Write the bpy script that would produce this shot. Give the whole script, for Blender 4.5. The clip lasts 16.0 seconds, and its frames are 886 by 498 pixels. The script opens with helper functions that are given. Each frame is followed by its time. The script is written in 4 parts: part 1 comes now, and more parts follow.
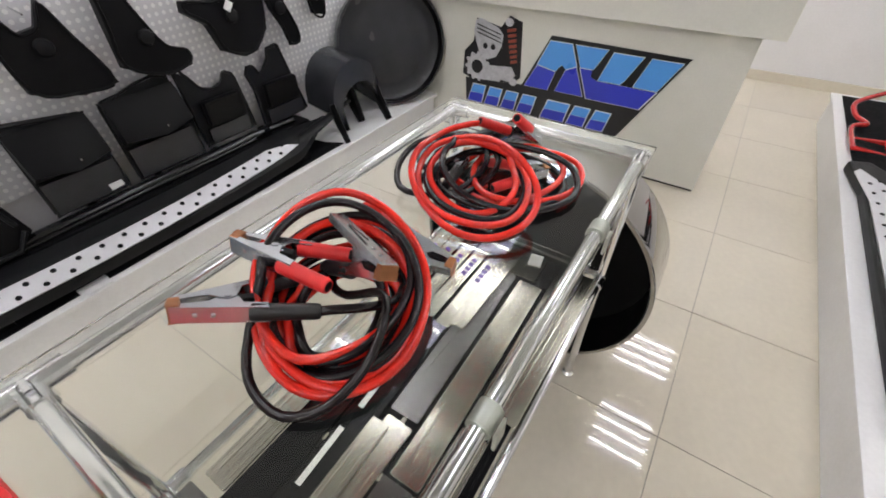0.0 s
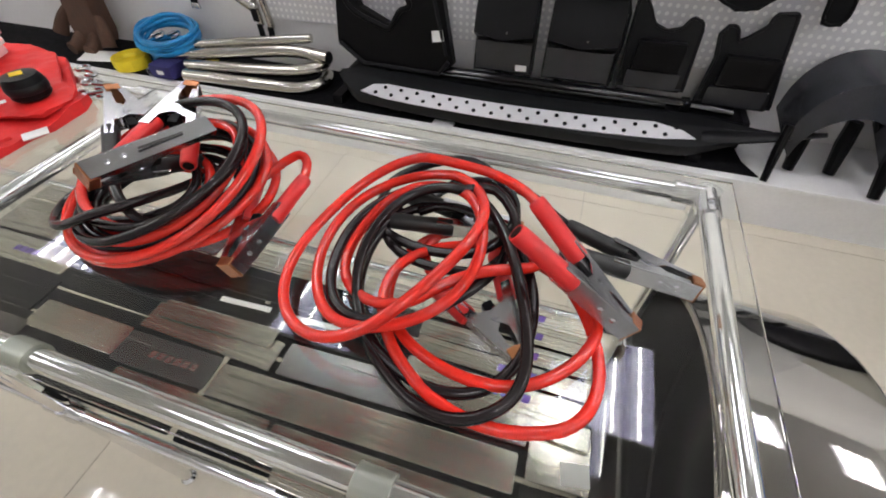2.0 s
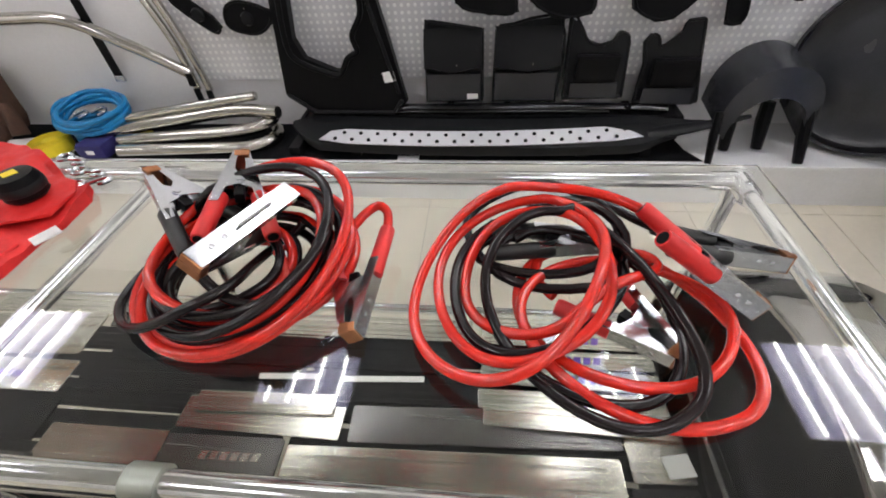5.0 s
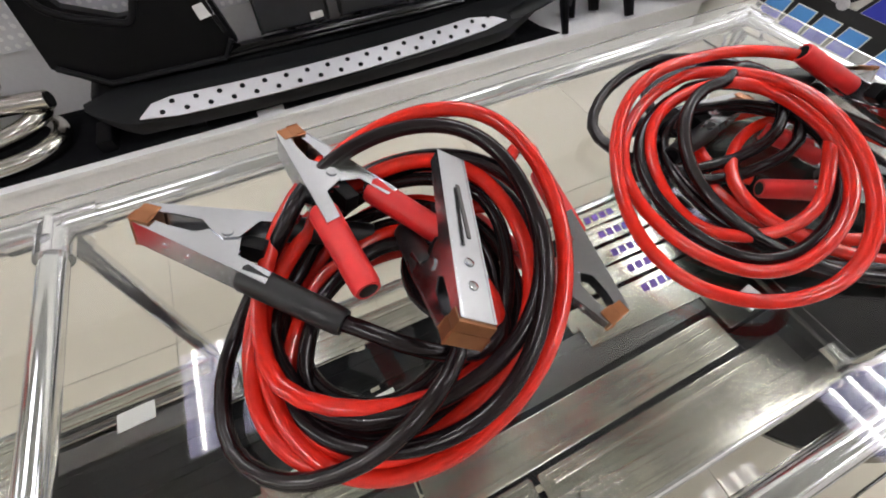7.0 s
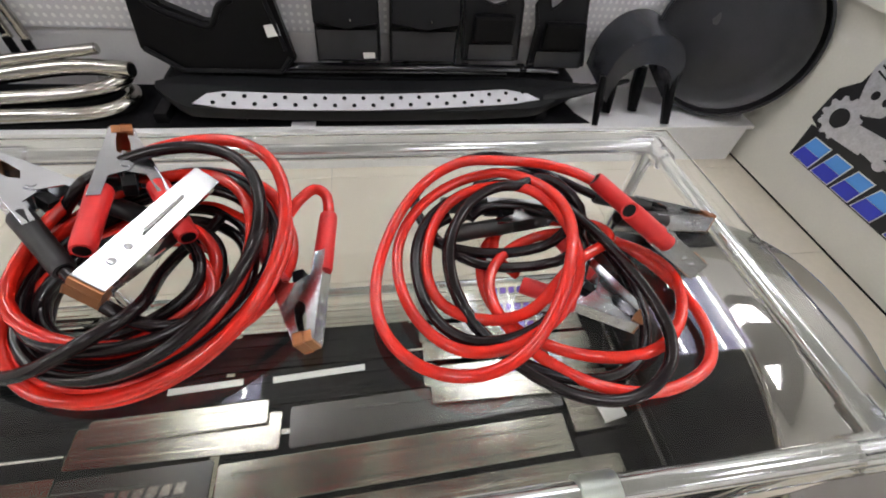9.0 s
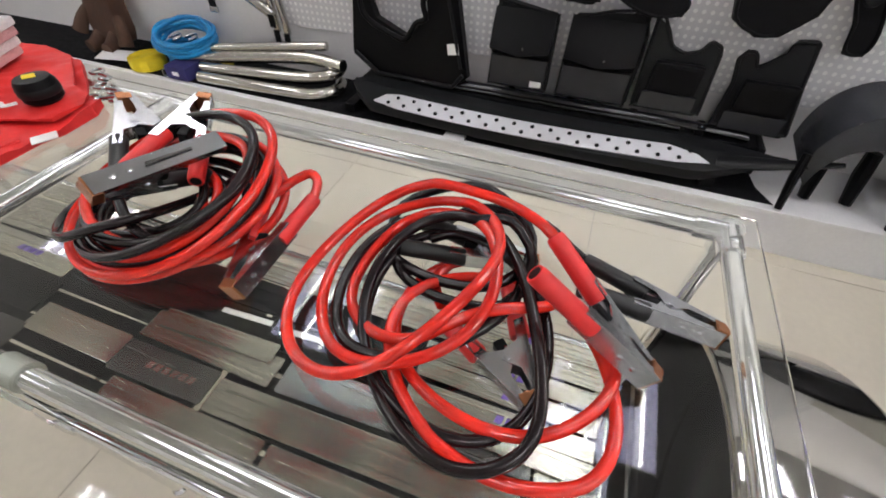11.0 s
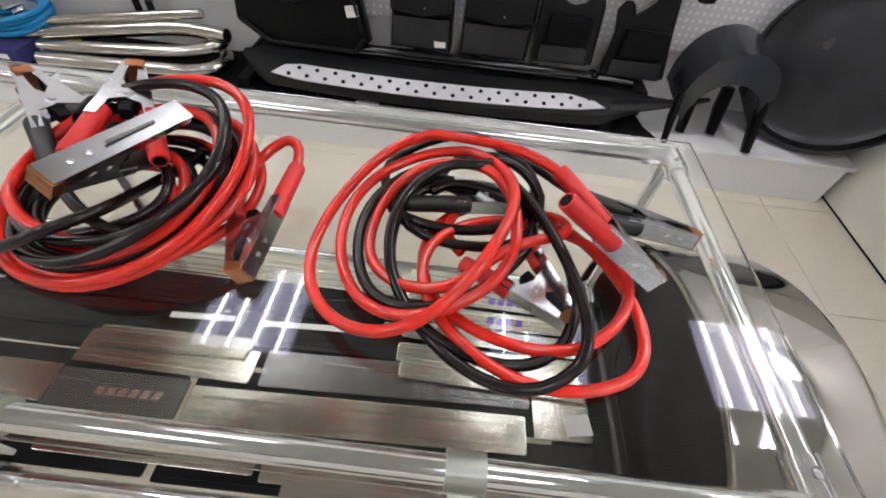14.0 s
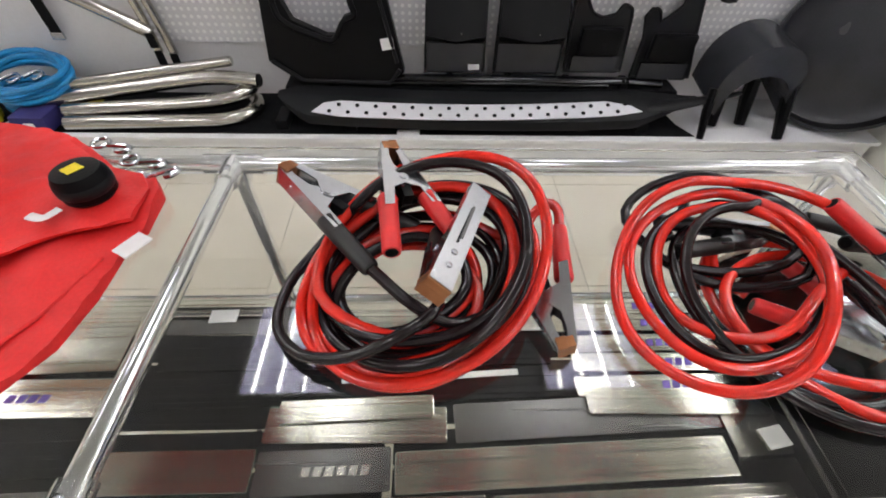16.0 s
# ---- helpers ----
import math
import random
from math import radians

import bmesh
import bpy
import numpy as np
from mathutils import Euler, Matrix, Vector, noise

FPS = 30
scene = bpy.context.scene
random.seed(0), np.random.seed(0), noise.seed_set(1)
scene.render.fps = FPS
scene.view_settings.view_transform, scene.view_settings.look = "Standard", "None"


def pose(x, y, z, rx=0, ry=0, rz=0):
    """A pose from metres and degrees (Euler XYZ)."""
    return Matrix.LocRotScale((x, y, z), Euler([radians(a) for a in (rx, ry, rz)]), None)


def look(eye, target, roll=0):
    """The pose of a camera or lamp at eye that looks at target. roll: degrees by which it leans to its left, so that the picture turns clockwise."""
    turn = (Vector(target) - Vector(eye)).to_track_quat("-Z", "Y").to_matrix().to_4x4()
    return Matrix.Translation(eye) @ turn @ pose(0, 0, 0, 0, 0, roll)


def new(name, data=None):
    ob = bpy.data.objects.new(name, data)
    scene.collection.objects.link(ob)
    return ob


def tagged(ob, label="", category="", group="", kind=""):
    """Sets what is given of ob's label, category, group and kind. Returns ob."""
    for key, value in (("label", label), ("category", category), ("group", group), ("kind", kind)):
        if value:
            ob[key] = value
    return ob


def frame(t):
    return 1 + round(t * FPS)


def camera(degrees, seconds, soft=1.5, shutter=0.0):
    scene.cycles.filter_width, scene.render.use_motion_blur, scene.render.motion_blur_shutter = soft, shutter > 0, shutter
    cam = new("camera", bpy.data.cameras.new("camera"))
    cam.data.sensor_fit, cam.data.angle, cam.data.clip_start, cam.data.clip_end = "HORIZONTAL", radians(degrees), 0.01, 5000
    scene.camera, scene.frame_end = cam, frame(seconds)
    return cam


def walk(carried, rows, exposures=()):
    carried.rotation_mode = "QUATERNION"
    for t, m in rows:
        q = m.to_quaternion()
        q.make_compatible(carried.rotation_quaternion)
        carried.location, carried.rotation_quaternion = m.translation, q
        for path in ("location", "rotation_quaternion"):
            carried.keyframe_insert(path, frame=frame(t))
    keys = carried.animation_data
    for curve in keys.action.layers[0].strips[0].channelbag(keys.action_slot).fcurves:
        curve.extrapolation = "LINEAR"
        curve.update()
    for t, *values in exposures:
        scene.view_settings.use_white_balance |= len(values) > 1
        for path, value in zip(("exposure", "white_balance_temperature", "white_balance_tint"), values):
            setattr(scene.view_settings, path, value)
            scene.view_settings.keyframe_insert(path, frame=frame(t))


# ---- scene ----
cam = camera(93.8, 16.0, soft=1.8)
PATH = [
    (0, (0.223, -1.558, 1.323), (1.458, -0.723, -0.011), -0.8),
    (0.5, (0.446, -1.653, 1.307), (1.422, -0.575, -0.066), -3.6),
    (1, (0.649, -1.642, 1.293), (1.274, -0.369, -0.117), -2.9),
    (1.5, (0.84, -1.553, 1.276), (1.038, -0.2, -0.183), 0.0),
    (2, (0.925, -1.531, 1.257), (0.492, -0.262, -0.228), -0.9),
    (2.5, (0.94, -1.557, 1.255), (0.208, -0.391, -0.196), -3.5),
    (3, (0.966, -1.57, 1.258), (0.324, -0.34, -0.183), -5.0),
    (3.5, (0.966, -1.547, 1.267), (0.431, -0.258, -0.165), -4.3),
    (4, (0.972, -1.543, 1.273), (0.474, -0.205, -0.127), -3.0),
    (4.5, (0.913, -1.561, 1.267), (0.519, -0.161, -0.106), -2.5),
    (4.7, (0.841, -1.576, 1.269), (0.527, -0.161, -0.108), -3.0),
    (7, (0.414, -1.398, 1.195), (0.886, -0.341, -0.436), -1.4),
    (7.5, (0.42, -1.399, 1.219), (0.963, -0.399, -0.426), -0.2),
    (8, (0.521, -1.459, 1.215), (1.051, -0.358, -0.369), 1.7),
    (8.5, (0.62, -1.503, 1.24), (1.004, -0.27, -0.287), 4.5),
    (9, (0.667, -1.521, 1.25), (0.972, -0.237, -0.252), 6.9),
    (9.2, (0.698, -1.51, 1.257), (0.952, -0.239, -0.266), 7.1),
    (11.3, (0.912, -1.504, 1.26), (0.422, -0.221, -0.194), 0.8),
    (11.5, (0.897, -1.507, 1.26), (0.478, -0.21, -0.205), 1.9),
    (12, (0.868, -1.509, 1.249), (0.642, -0.216, -0.26), 2.6),
    (12.5, (0.822, -1.506, 1.251), (0.752, -0.226, -0.284), 3.3),
    (13, (0.78, -1.522, 1.242), (0.806, -0.254, -0.305), 3.8),
    (13.5, (0.766, -1.535, 1.238), (0.815, -0.276, -0.316), 5.6),
    (14, (0.798, -1.554, 1.243), (0.795, -0.261, -0.282), 6.8),
    (14.5, (0.795, -1.529, 1.247), (0.682, -0.191, -0.234), 1.2),
    (15, (0.649, -1.517, 1.244), (0.628, -0.203, -0.263), -0.1),
    (15.5, (0.522, -1.515, 1.254), (0.615, -0.203, -0.253), 1.8),
    (16, (0.456, -1.519, 1.265), (0.539, -0.193, -0.23), 2.5),
]
walk(cam, [(t, look(eye, target, roll)) for t, eye, target, roll in PATH])

# ---- world and lamps ----
world = bpy.data.worlds.new("world")
scene.world = world
world.use_nodes = True
world.node_tree.nodes["Background"].inputs[0].default_value = (0.9, 0.95, 1.0, 1)
world.node_tree.nodes["Background"].inputs[1].default_value = 0.05

TUBE_POWER = 36.0
CEIL = 2.8
# centres of the ceiling luminaires
# The y -2.3 pair and the last two are unseen, added as fill.
LIGHTS = [(-2.35, -0.27), (-0.30, -0.27), (1.44, -0.27), (2.75, -0.27), (-3.8, -1.93), (-2.0, -1.93), (-0.6, -2.3),
          (1.2, -2.3), (2.7, -1.93), (3.76, -1.93), (4.1, -0.27), (3.3, -4.05)]

# ---- materials ----


def material(name, colour, rough=0.5, metal=0.0, vary=0.12, scale=6.0, fine=90.0, bump=0.03, coat=0.0, spec=0.5, stretch=(1, 1, 1), per=0.0):
    """A surface with stains at a large scale and grain at a small one."""
    m = bpy.data.materials.new(name)
    m.use_nodes = True
    t = m.node_tree
    b = t.nodes["Principled BSDF"]
    co = t.nodes.new("ShaderNodeTexCoord")
    mp = t.nodes.new("ShaderNodeMapping")
    mp.inputs["Scale"].default_value = stretch
    t.links.new(co.outputs["Object"], mp.inputs[0])
    n1, n2 = t.nodes.new("ShaderNodeTexNoise"), t.nodes.new("ShaderNodeTexNoise")
    n1.inputs["Scale"].default_value, n1.inputs["Detail"].default_value = scale, 3
    n2.inputs["Scale"].default_value, n2.inputs["Detail"].default_value = fine, 4
    for n in (n1, n2):
        t.links.new(mp.outputs[0], n.inputs["Vector"])
    add = t.nodes.new("ShaderNodeMath")
    add.operation = "ADD"
    t.links.new(n1.outputs["Fac"], add.inputs[0])
    t.links.new(n2.outputs["Fac"], add.inputs[1])
    ramp = t.nodes.new("ShaderNodeMapRange")
    ramp.inputs["From Min"].default_value, ramp.inputs["From Max"].default_value = 0.6, 1.4
    ramp.inputs["To Min"].default_value, ramp.inputs["To Max"].default_value = 1 - vary, 1 + vary
    t.links.new(add.outputs[0], ramp.inputs["Value"])
    mul = t.nodes.new("ShaderNodeMix")
    mul.data_type, mul.blend_type = "RGBA", "MULTIPLY"
    mul.inputs[0].default_value = 1
    mul.inputs[6].default_value = (*colour, 1)
    shade = ramp.outputs[0]
    if per:
        info = t.nodes.new("ShaderNodeObjectInfo")
        r2 = t.nodes.new("ShaderNodeMapRange")
        r2.inputs["To Min"].default_value, r2.inputs["To Max"].default_value = 1 - per, 1 + per
        t.links.new(info.outputs["Random"], r2.inputs["Value"])
        k = t.nodes.new("ShaderNodeMath")
        k.operation = "MULTIPLY"
        t.links.new(shade, k.inputs[0])
        t.links.new(r2.outputs[0], k.inputs[1])
        shade = k.outputs[0]
    t.links.new(shade, mul.inputs[7])
    t.links.new(mul.outputs[2], b.inputs["Base Color"])
    rr = t.nodes.new("ShaderNodeMapRange")
    rr.inputs["To Min"].default_value, rr.inputs["To Max"].default_value = rough * 0.75, min(1, rough * 1.3)
    t.links.new(n1.outputs["Fac"], rr.inputs["Value"])
    t.links.new(rr.outputs[0], b.inputs["Roughness"])
    b.inputs["Metallic"].default_value = metal
    b.inputs["Coat Weight"].default_value = coat
    b.inputs["Coat Roughness"].default_value = 0.06
    b.inputs["Specular IOR Level"].default_value = spec
    if bump:
        bp = t.nodes.new("ShaderNodeBump")
        bp.inputs["Strength"].default_value, bp.inputs["Distance"].default_value = bump, 0.01
        t.links.new(n2.outputs["Fac"], bp.inputs["Height"])
        t.links.new(bp.outputs[0], b.inputs["Normal"])
    return m


def glass_material(name, tint, rough=0.0):
    m = bpy.data.materials.new(name)
    m.use_nodes = True
    b = m.node_tree.nodes["Principled BSDF"]
    b.inputs["Base Color"].default_value = (*tint, 1)
    b.inputs["Roughness"].default_value = rough
    b.inputs["Transmission Weight"].default_value = 1
    b.inputs["IOR"].default_value = 1.5
    return m


def emitter(name, colour, power):
    m = bpy.data.materials.new(name)
    m.use_nodes = True
    b = m.node_tree.nodes["Principled BSDF"]
    b.inputs["Base Color"].default_value = (0.9, 0.9, 0.9, 1)
    b.inputs["Emission Color"].default_value = (*colour, 1)
    b.inputs["Emission Strength"].default_value = power
    return m


WHITE = material("white_laminate", (0.86, 0.86, 0.86), 0.35, vary=0.05, bump=0.01)
WALL = material("wall_paint", (0.85, 0.84, 0.84), 0.6, vary=0.04, scale=3, bump=0.05)
PEG = material("perforated_steel", (0.70, 0.70, 0.72), 0.45, metal=0.0, vary=0.08, scale=2, fine=150, bump=0.01)
PEGDOT = material("white_hole_backing", (0.95, 0.95, 0.95), 0.5, vary=0.02, bump=0)
TILE = material("cream_porcelain_tile", (0.73, 0.67, 0.55), 0.016, vary=0.05, scale=3.5, fine=40, bump=0, per=0.02, spec=0.55)
GROUT = material("grey_grout", (0.46, 0.42, 0.35), 0.8)
DESK = material("grey_green_laminate", (0.77, 0.76, 0.69), 0.4, vary=0.04, bump=0.02)
CEILING = material("ceiling_panel", (0.50, 0.50, 0.50), 0.8, vary=0.03)
TUBE = emitter("fluorescent_tube", (0.97, 0.965, 0.90), TUBE_POWER)
HOUSING = emitter("glowing_lamp_tray", (0.62, 0.56, 1.0), 2.0)
CHROME = material("chromed_tube", (0.86, 0.86, 0.86), 0.10, metal=1.0, vary=0.05, scale=30, fine=200, bump=0.006)
JOINT = material("chromed_joint", (0.80, 0.80, 0.80), 0.17, metal=1.0, vary=0.06, scale=40, bump=0.01)
STEEL = material("zinc_plated_steel", (0.56, 0.57, 0.59), 0.20, metal=1.0, vary=0.06, scale=25, fine=240, bump=0.012)
BRUSHED = material("brushed_steel", (0.60, 0.58, 0.50), 0.165, metal=1.0, vary=0.12, scale=10, fine=120, bump=0.02, stretch=(0.3, 12, 12), per=0.18)
COPPER = material("copper_jaw", (0.40, 0.175, 0.085), 0.36, metal=1.0, vary=0.18, scale=60, bump=0.03)
RED = material("red_cable_rubber", (0.63, 0.018, 0.009), 0.17, vary=0.14, scale=9, fine=160, bump=0.008, coat=0.25)
BLACKR = material("black_cable_rubber", (0.011, 0.0062, 0.0068), 0.19, vary=0.3, scale=9, fine=160, bump=0.012, spec=0.36)
REDGRIP = material("red_vinyl_grip", (0.62, 0.018, 0.018), 0.42, vary=0.12, scale=20, bump=0.05)
BLACKGRIP = material("black_vinyl_grip", (0.007, 0.007, 0.0075), 0.42, vary=0.25, scale=20, bump=0.05)
BLACK = material("black_plastic", (0.0035, 0.0035, 0.004), 0.38, vary=0.3, scale=8, fine=260, bump=0.05, spec=0.12)
GREYBLACK = material("dark_grey_plastic", (0.0075, 0.0078, 0.0088), 0.42, vary=0.25, scale=10, fine=300, bump=0.06, spec=0.2)
GLOSSBLACK = material("glossy_black_plastic", (0.004, 0.004, 0.0045), 0.12, vary=0.2, scale=8, bump=0.003)
SOFTBLACK = material("satin_black_plastic", (0.026, 0.027, 0.032), 0.24, vary=0.25, scale=9, fine=260, bump=0.05, spec=0.45)
MAT = material("black_rubber_mat", (0.005, 0.005, 0.006), 0.75, vary=0.25, scale=30, fine=400, bump=0.2, spec=0.08)
DARKCHROME = material("black_chrome", (0.36, 0.345, 0.325), 0.05, metal=1.0, vary=0.08, scale=3, fine=5, bump=0.07, stretch=(0.2, 1, 1))
PADMETAL = material("matt_aluminium", (0.74, 0.74, 0.77), 0.36, metal=0.55, vary=0.07, scale=20, fine=300, bump=0.03)
GREYPLATE = material("satin_grey_plate", (0.165, 0.16, 0.155), 0.24, metal=0.8, vary=0.12, scale=14, fine=150, bump=0.02, stretch=(0.3, 10, 10))
PAPER = material("paper_label", (0.85, 0.85, 0.83), 0.7, vary=0.05, fine=60)
CLEAR = glass_material("clear_glass", (0.935, 0.95, 0.925))
MILKY = glass_material("milky_plastic", (0.80, 0.83, 0.76), 0.45)
FROST = glass_material("clear_plastic", (0.93, 0.95, 0.92), 0.18)

# ---- mesh helpers ----
BASE = {}


def thing(name, base, label, category, group="", kind=""):
    """An Empty at a thing's base, under which its parts hang."""
    ob = new(name)
    ob.empty_display_size = 0.05
    ob.location = base
    BASE[ob] = Vector(base)
    return tagged(ob, label, category, group, kind)


def part(name, bm, mat, parent=None, label="", smooth=False, kind=""):
    """Links a bmesh, given in world metres, as one mesh object under its thing or part."""
    mesh = bpy.data.meshes.new(name)
    base = BASE.get(parent, Vector((0, 0, 0)))
    bmesh.ops.translate(bm, vec=-base, verts=bm.verts)
    bm.normal_update()
    for f in bm.faces:
        f.smooth = smooth
    bm.to_mesh(mesh)
    bm.free()
    mesh.materials.append(mat)
    ob = new(name, mesh)
    ob.parent = parent
    BASE[ob] = base
    if smooth:
        mesh.set_sharp_from_angle(angle=radians(38))
    return tagged(ob, label, kind=kind)


def solo(name, bm, mat, label, category, base=None, group="", kind="", smooth=False):
    """A thing that is one mesh, with its origin at base."""
    mesh = bpy.data.meshes.new(name)
    base = Vector(base) if base else Vector((0, 0, 0))
    bmesh.ops.translate(bm, vec=-base, verts=bm.verts)
    bm.normal_update()
    for f in bm.faces:
        f.smooth = smooth
    bm.to_mesh(mesh)
    bm.free()
    mesh.materials.append(mat)
    ob = new(name, mesh)
    ob.location = base
    BASE[ob] = base
    if smooth:
        mesh.set_sharp_from_angle(angle=radians(38))
    return tagged(ob, label, category, group, kind)


def box(x0, y0, z0, x1, y1, z1, bevel=0.0, m=None, bm=None):
    b = bmesh.new()
    bmesh.ops.create_cube(b, size=1)
    for v in b.verts:
        v.co = Vector((x0 + (v.co.x + 0.5) * (x1 - x0), y0 + (v.co.y + 0.5) * (y1 - y0), z0 + (v.co.z + 0.5) * (z1 - z0)))
    if bevel:
        bmesh.ops.bevel(b, geom=b.edges[:], offset=bevel, segments=2, affect="EDGES", profile=0.7)
    if m is not None:
        bmesh.ops.transform(b, matrix=m, verts=b.verts)
    if bm is None:
        return b
    return join(bm, b)


def join(a, b):
    mesh = bpy.data.meshes.new("tmp")
    b.to_mesh(mesh)
    b.free()
    a.from_mesh(mesh)
    bpy.data.meshes.remove(mesh)
    return a


def smoothed(points, steps=8, closed=False):
    """A Catmull-Rom curve through the points."""
    p = [Vector(q) for q in points]
    n = len(p)
    out = []
    for i in range(n if closed else n - 1):
        if closed:
            a, b, c, d = p[(i - 1) % n], p[i], p[(i + 1) % n], p[(i + 2) % n]
        else:
            a, b, c, d = p[max(i - 1, 0)], p[i], p[i + 1], p[min(i + 2, n - 1)]
        for k in range(steps):
            t = k / steps
            out.append(0.5 * (2 * b + (c - a) * t + (2 * a - 5 * b + 4 * c - d) * t * t + (3 * b - a - 3 * c + d) * t ** 3))
    if not closed:
        out.append(p[-1])
    return out


def sweep(points, r, n=12, closed=False, bm=None, flat=1.0):
    """A tube along the points; r is one radius or one for each point."""
    bm = bm or bmesh.new()
    p = [Vector(q) for q in points]
    m = len(p)
    rr = r if isinstance(r, (list, tuple)) else [r] * m
    tan = []
    for i in range(m):
        a = p[(i - 1) % m] if closed or i else p[0]
        b = p[(i + 1) % m] if closed or i < m - 1 else p[-1]
        tan.append((b - a).normalized())
    up = Vector((0, 0, 1)) if abs(tan[0].z) < 0.9 else Vector((1, 0, 0))
    side = tan[0].cross(up).normalized()
    rings = []
    for i in range(m):
        side = (side - tan[i] * side.dot(tan[i])).normalized()
        nrm = tan[i].cross(side)
        rings.append([bm.verts.new(p[i] + rr[i] * (math.cos(2 * math.pi * k / n) * side + flat * math.sin(2 * math.pi * k / n) * nrm)) for k in range(n)])
    for i in range(m if closed else m - 1):
        a, b = rings[i], rings[(i + 1) % m]
        for k in range(n):
            bm.faces.new((a[k], a[(k + 1) % n], b[(k + 1) % n], b[k]))
    if not closed:
        bm.faces.new(rings[0][::-1])
        bm.faces.new(rings[-1])
    bmesh.ops.recalc_face_normals(bm, faces=bm.faces)
    return bm


def rod(a, b, r, n=16, bm=None):
    return sweep([a, b], r, n, bm=bm)


def slab(outline, depth, m, bevel=0.0):
    """An outline in a plane, made thick by depth towards +z, then placed by m."""
    bm = bmesh.new()
    vs = [bm.verts.new((x, y, 0)) for x, y in outline]
    f = bm.faces.new(vs)
    ex = bmesh.ops.extrude_face_region(bm, geom=[f])
    bmesh.ops.translate(bm, vec=(0, 0, depth), verts=[v for v in ex["geom"] if isinstance(v, bmesh.types.BMVert)])
    bmesh.ops.recalc_face_normals(bm, faces=bm.faces)
    if bevel:
        bmesh.ops.bevel(bm, geom=bm.edges[:], offset=bevel, segments=2, affect="EDGES", profile=0.7)
    bmesh.ops.transform(bm, matrix=m, verts=bm.verts)
    return bm


def lathe(profile, m, n=48, close=False):
    """A profile of (radius, height) turned round the z axis, then placed by m."""
    bm = bmesh.new()
    rings = []
    for r, h in profile:
        if r < 1e-6:
            rings.append([bm.verts.new((0, 0, h))])
        else:
            rings.append([bm.verts.new((r * math.cos(2 * math.pi * k / n), r * math.sin(2 * math.pi * k / n), h)) for k in range(n)])
    pairs = list(zip(rings, rings[1:])) + ([(rings[-1], rings[0])] if close else [])
    for a, b in pairs:
        for k in range(n):
            q = [a[k % len(a)], a[(k + 1) % len(a)], b[(k + 1) % len(b)], b[k % len(b)]]
            q = list(dict.fromkeys(q))
            if len(q) > 2:
                bm.faces.new(q)
    bmesh.ops.recalc_face_normals(bm, faces=bm.faces)
    bmesh.ops.transform(bm, matrix=m, verts=bm.verts)
    return bm


def facing(x, y, z, rz=0, tilt=0):
    """A plane whose x runs along the world's x, whose y runs up and whose z looks towards the aisle (-y)."""
    return pose(x, y, z, 90 - tilt, 0, rz)


# ---- the room ----
XL, XR, YB, YF = -4.5, 4.74, 0.45, -4.6
solo("floor", box(XL - 0.2, YF - 0.2, -0.1, XR + 0.2, YB + 0.2, -0.004), GROUT, "cream porcelain tile floor with thin dark joints", "floor", kind="structure")
FLOOR = bpy.data.objects["floor"]
solo("ceiling", box(XL - 0.2, YF - 0.2, CEIL, XR + 0.2, YB + 0.2, CEIL + 0.1), CEILING, "plain white shop ceiling", "ceiling", kind="structure")
solo("wall_north", box(XL - 0.2, YB, 0, XR + 0.2, YB + 0.15, CEIL), WALL, "white painted shop wall behind the display", "wall", kind="structure")
solo("wall_south", box(XL - 0.2, YF - 0.15, 0, XR + 0.2, YF, CEIL), WALL, "white painted shop wall", "wall", kind="structure")
solo("wall_east", box(XR, YF, 0, XR + 0.15, YB, CEIL), WALL, "white painted shop wall with a low skirting", "wall", kind="structure")
solo("wall_west", box(XL - 0.15, YF, 0, XL, YB, CEIL), WALL, "white painted shop wall", "wall", kind="structure")
solo("baseboard", box(XR - 0.012, YF, 0, XR - 0.001, YB, 0.08, 0.003), TILE, "cream tile skirting along the wall", "baseboard", kind="structure")


def luminaire(x, y):
    t = thing("ceiling_light", (x, y, CEIL), "recessed square four-tube ceiling light, from a set partly added as fill", "ceiling light", "ceiling lights")
    part("housing", box(x - 0.29, y - 0.29, CEIL - 0.012, x + 0.29, y + 0.29, CEIL - 0.002), HOUSING, t, "softly glowing violet-white lamp tray")
    fr = bmesh.new()
    for a in (-0.30, 0.29):
        box(x + a, y - 0.30, CEIL - 0.02, x + a + 0.01, y + 0.30, CEIL - 0.001, bm=fr)
        box(x - 0.29, y + a, CEIL - 0.02, x + 0.29, y + a + 0.01, CEIL - 0.001, bm=fr)
    part("frame", fr, WHITE, t)
    for k in range(4):
        px = x - 0.21 + 0.14 * k
        part("tube", rod((px, y - 0.28, CEIL - 0.03), (px, y + 0.28, CEIL - 0.03), 0.009, 10), TUBE, t)


for lx, ly in LIGHTS:
    luminaire(lx, ly)

# the low white display plinth along the wall, with its mat
PZ = 0.216
pl = thing("display_plinth", (0, 0.25, 0), "low white laminate display plinth along the wall", "plinth", kind="structure")
part("body", box(XL, 0.078, 0, 2.552, YB - 0.002, PZ - 0.02, 0.002), WHITE, pl)
part("top", box(XL, 0.058, PZ - 0.0195, 2.566, YB - 0.002, PZ, 0.003), WHITE, pl)
solo("display_mat", slab([(XL + 0.1, 0.082), (1.69, 0.095), (1.64, 0.19), (1.6, 0.44), (XL + 0.1, 0.44)], 0.003, pose(0, 0, PZ + 0.001)), MAT,
     "thin black rubber mat on the white plinth", "mat", (0, 0.2, PZ))

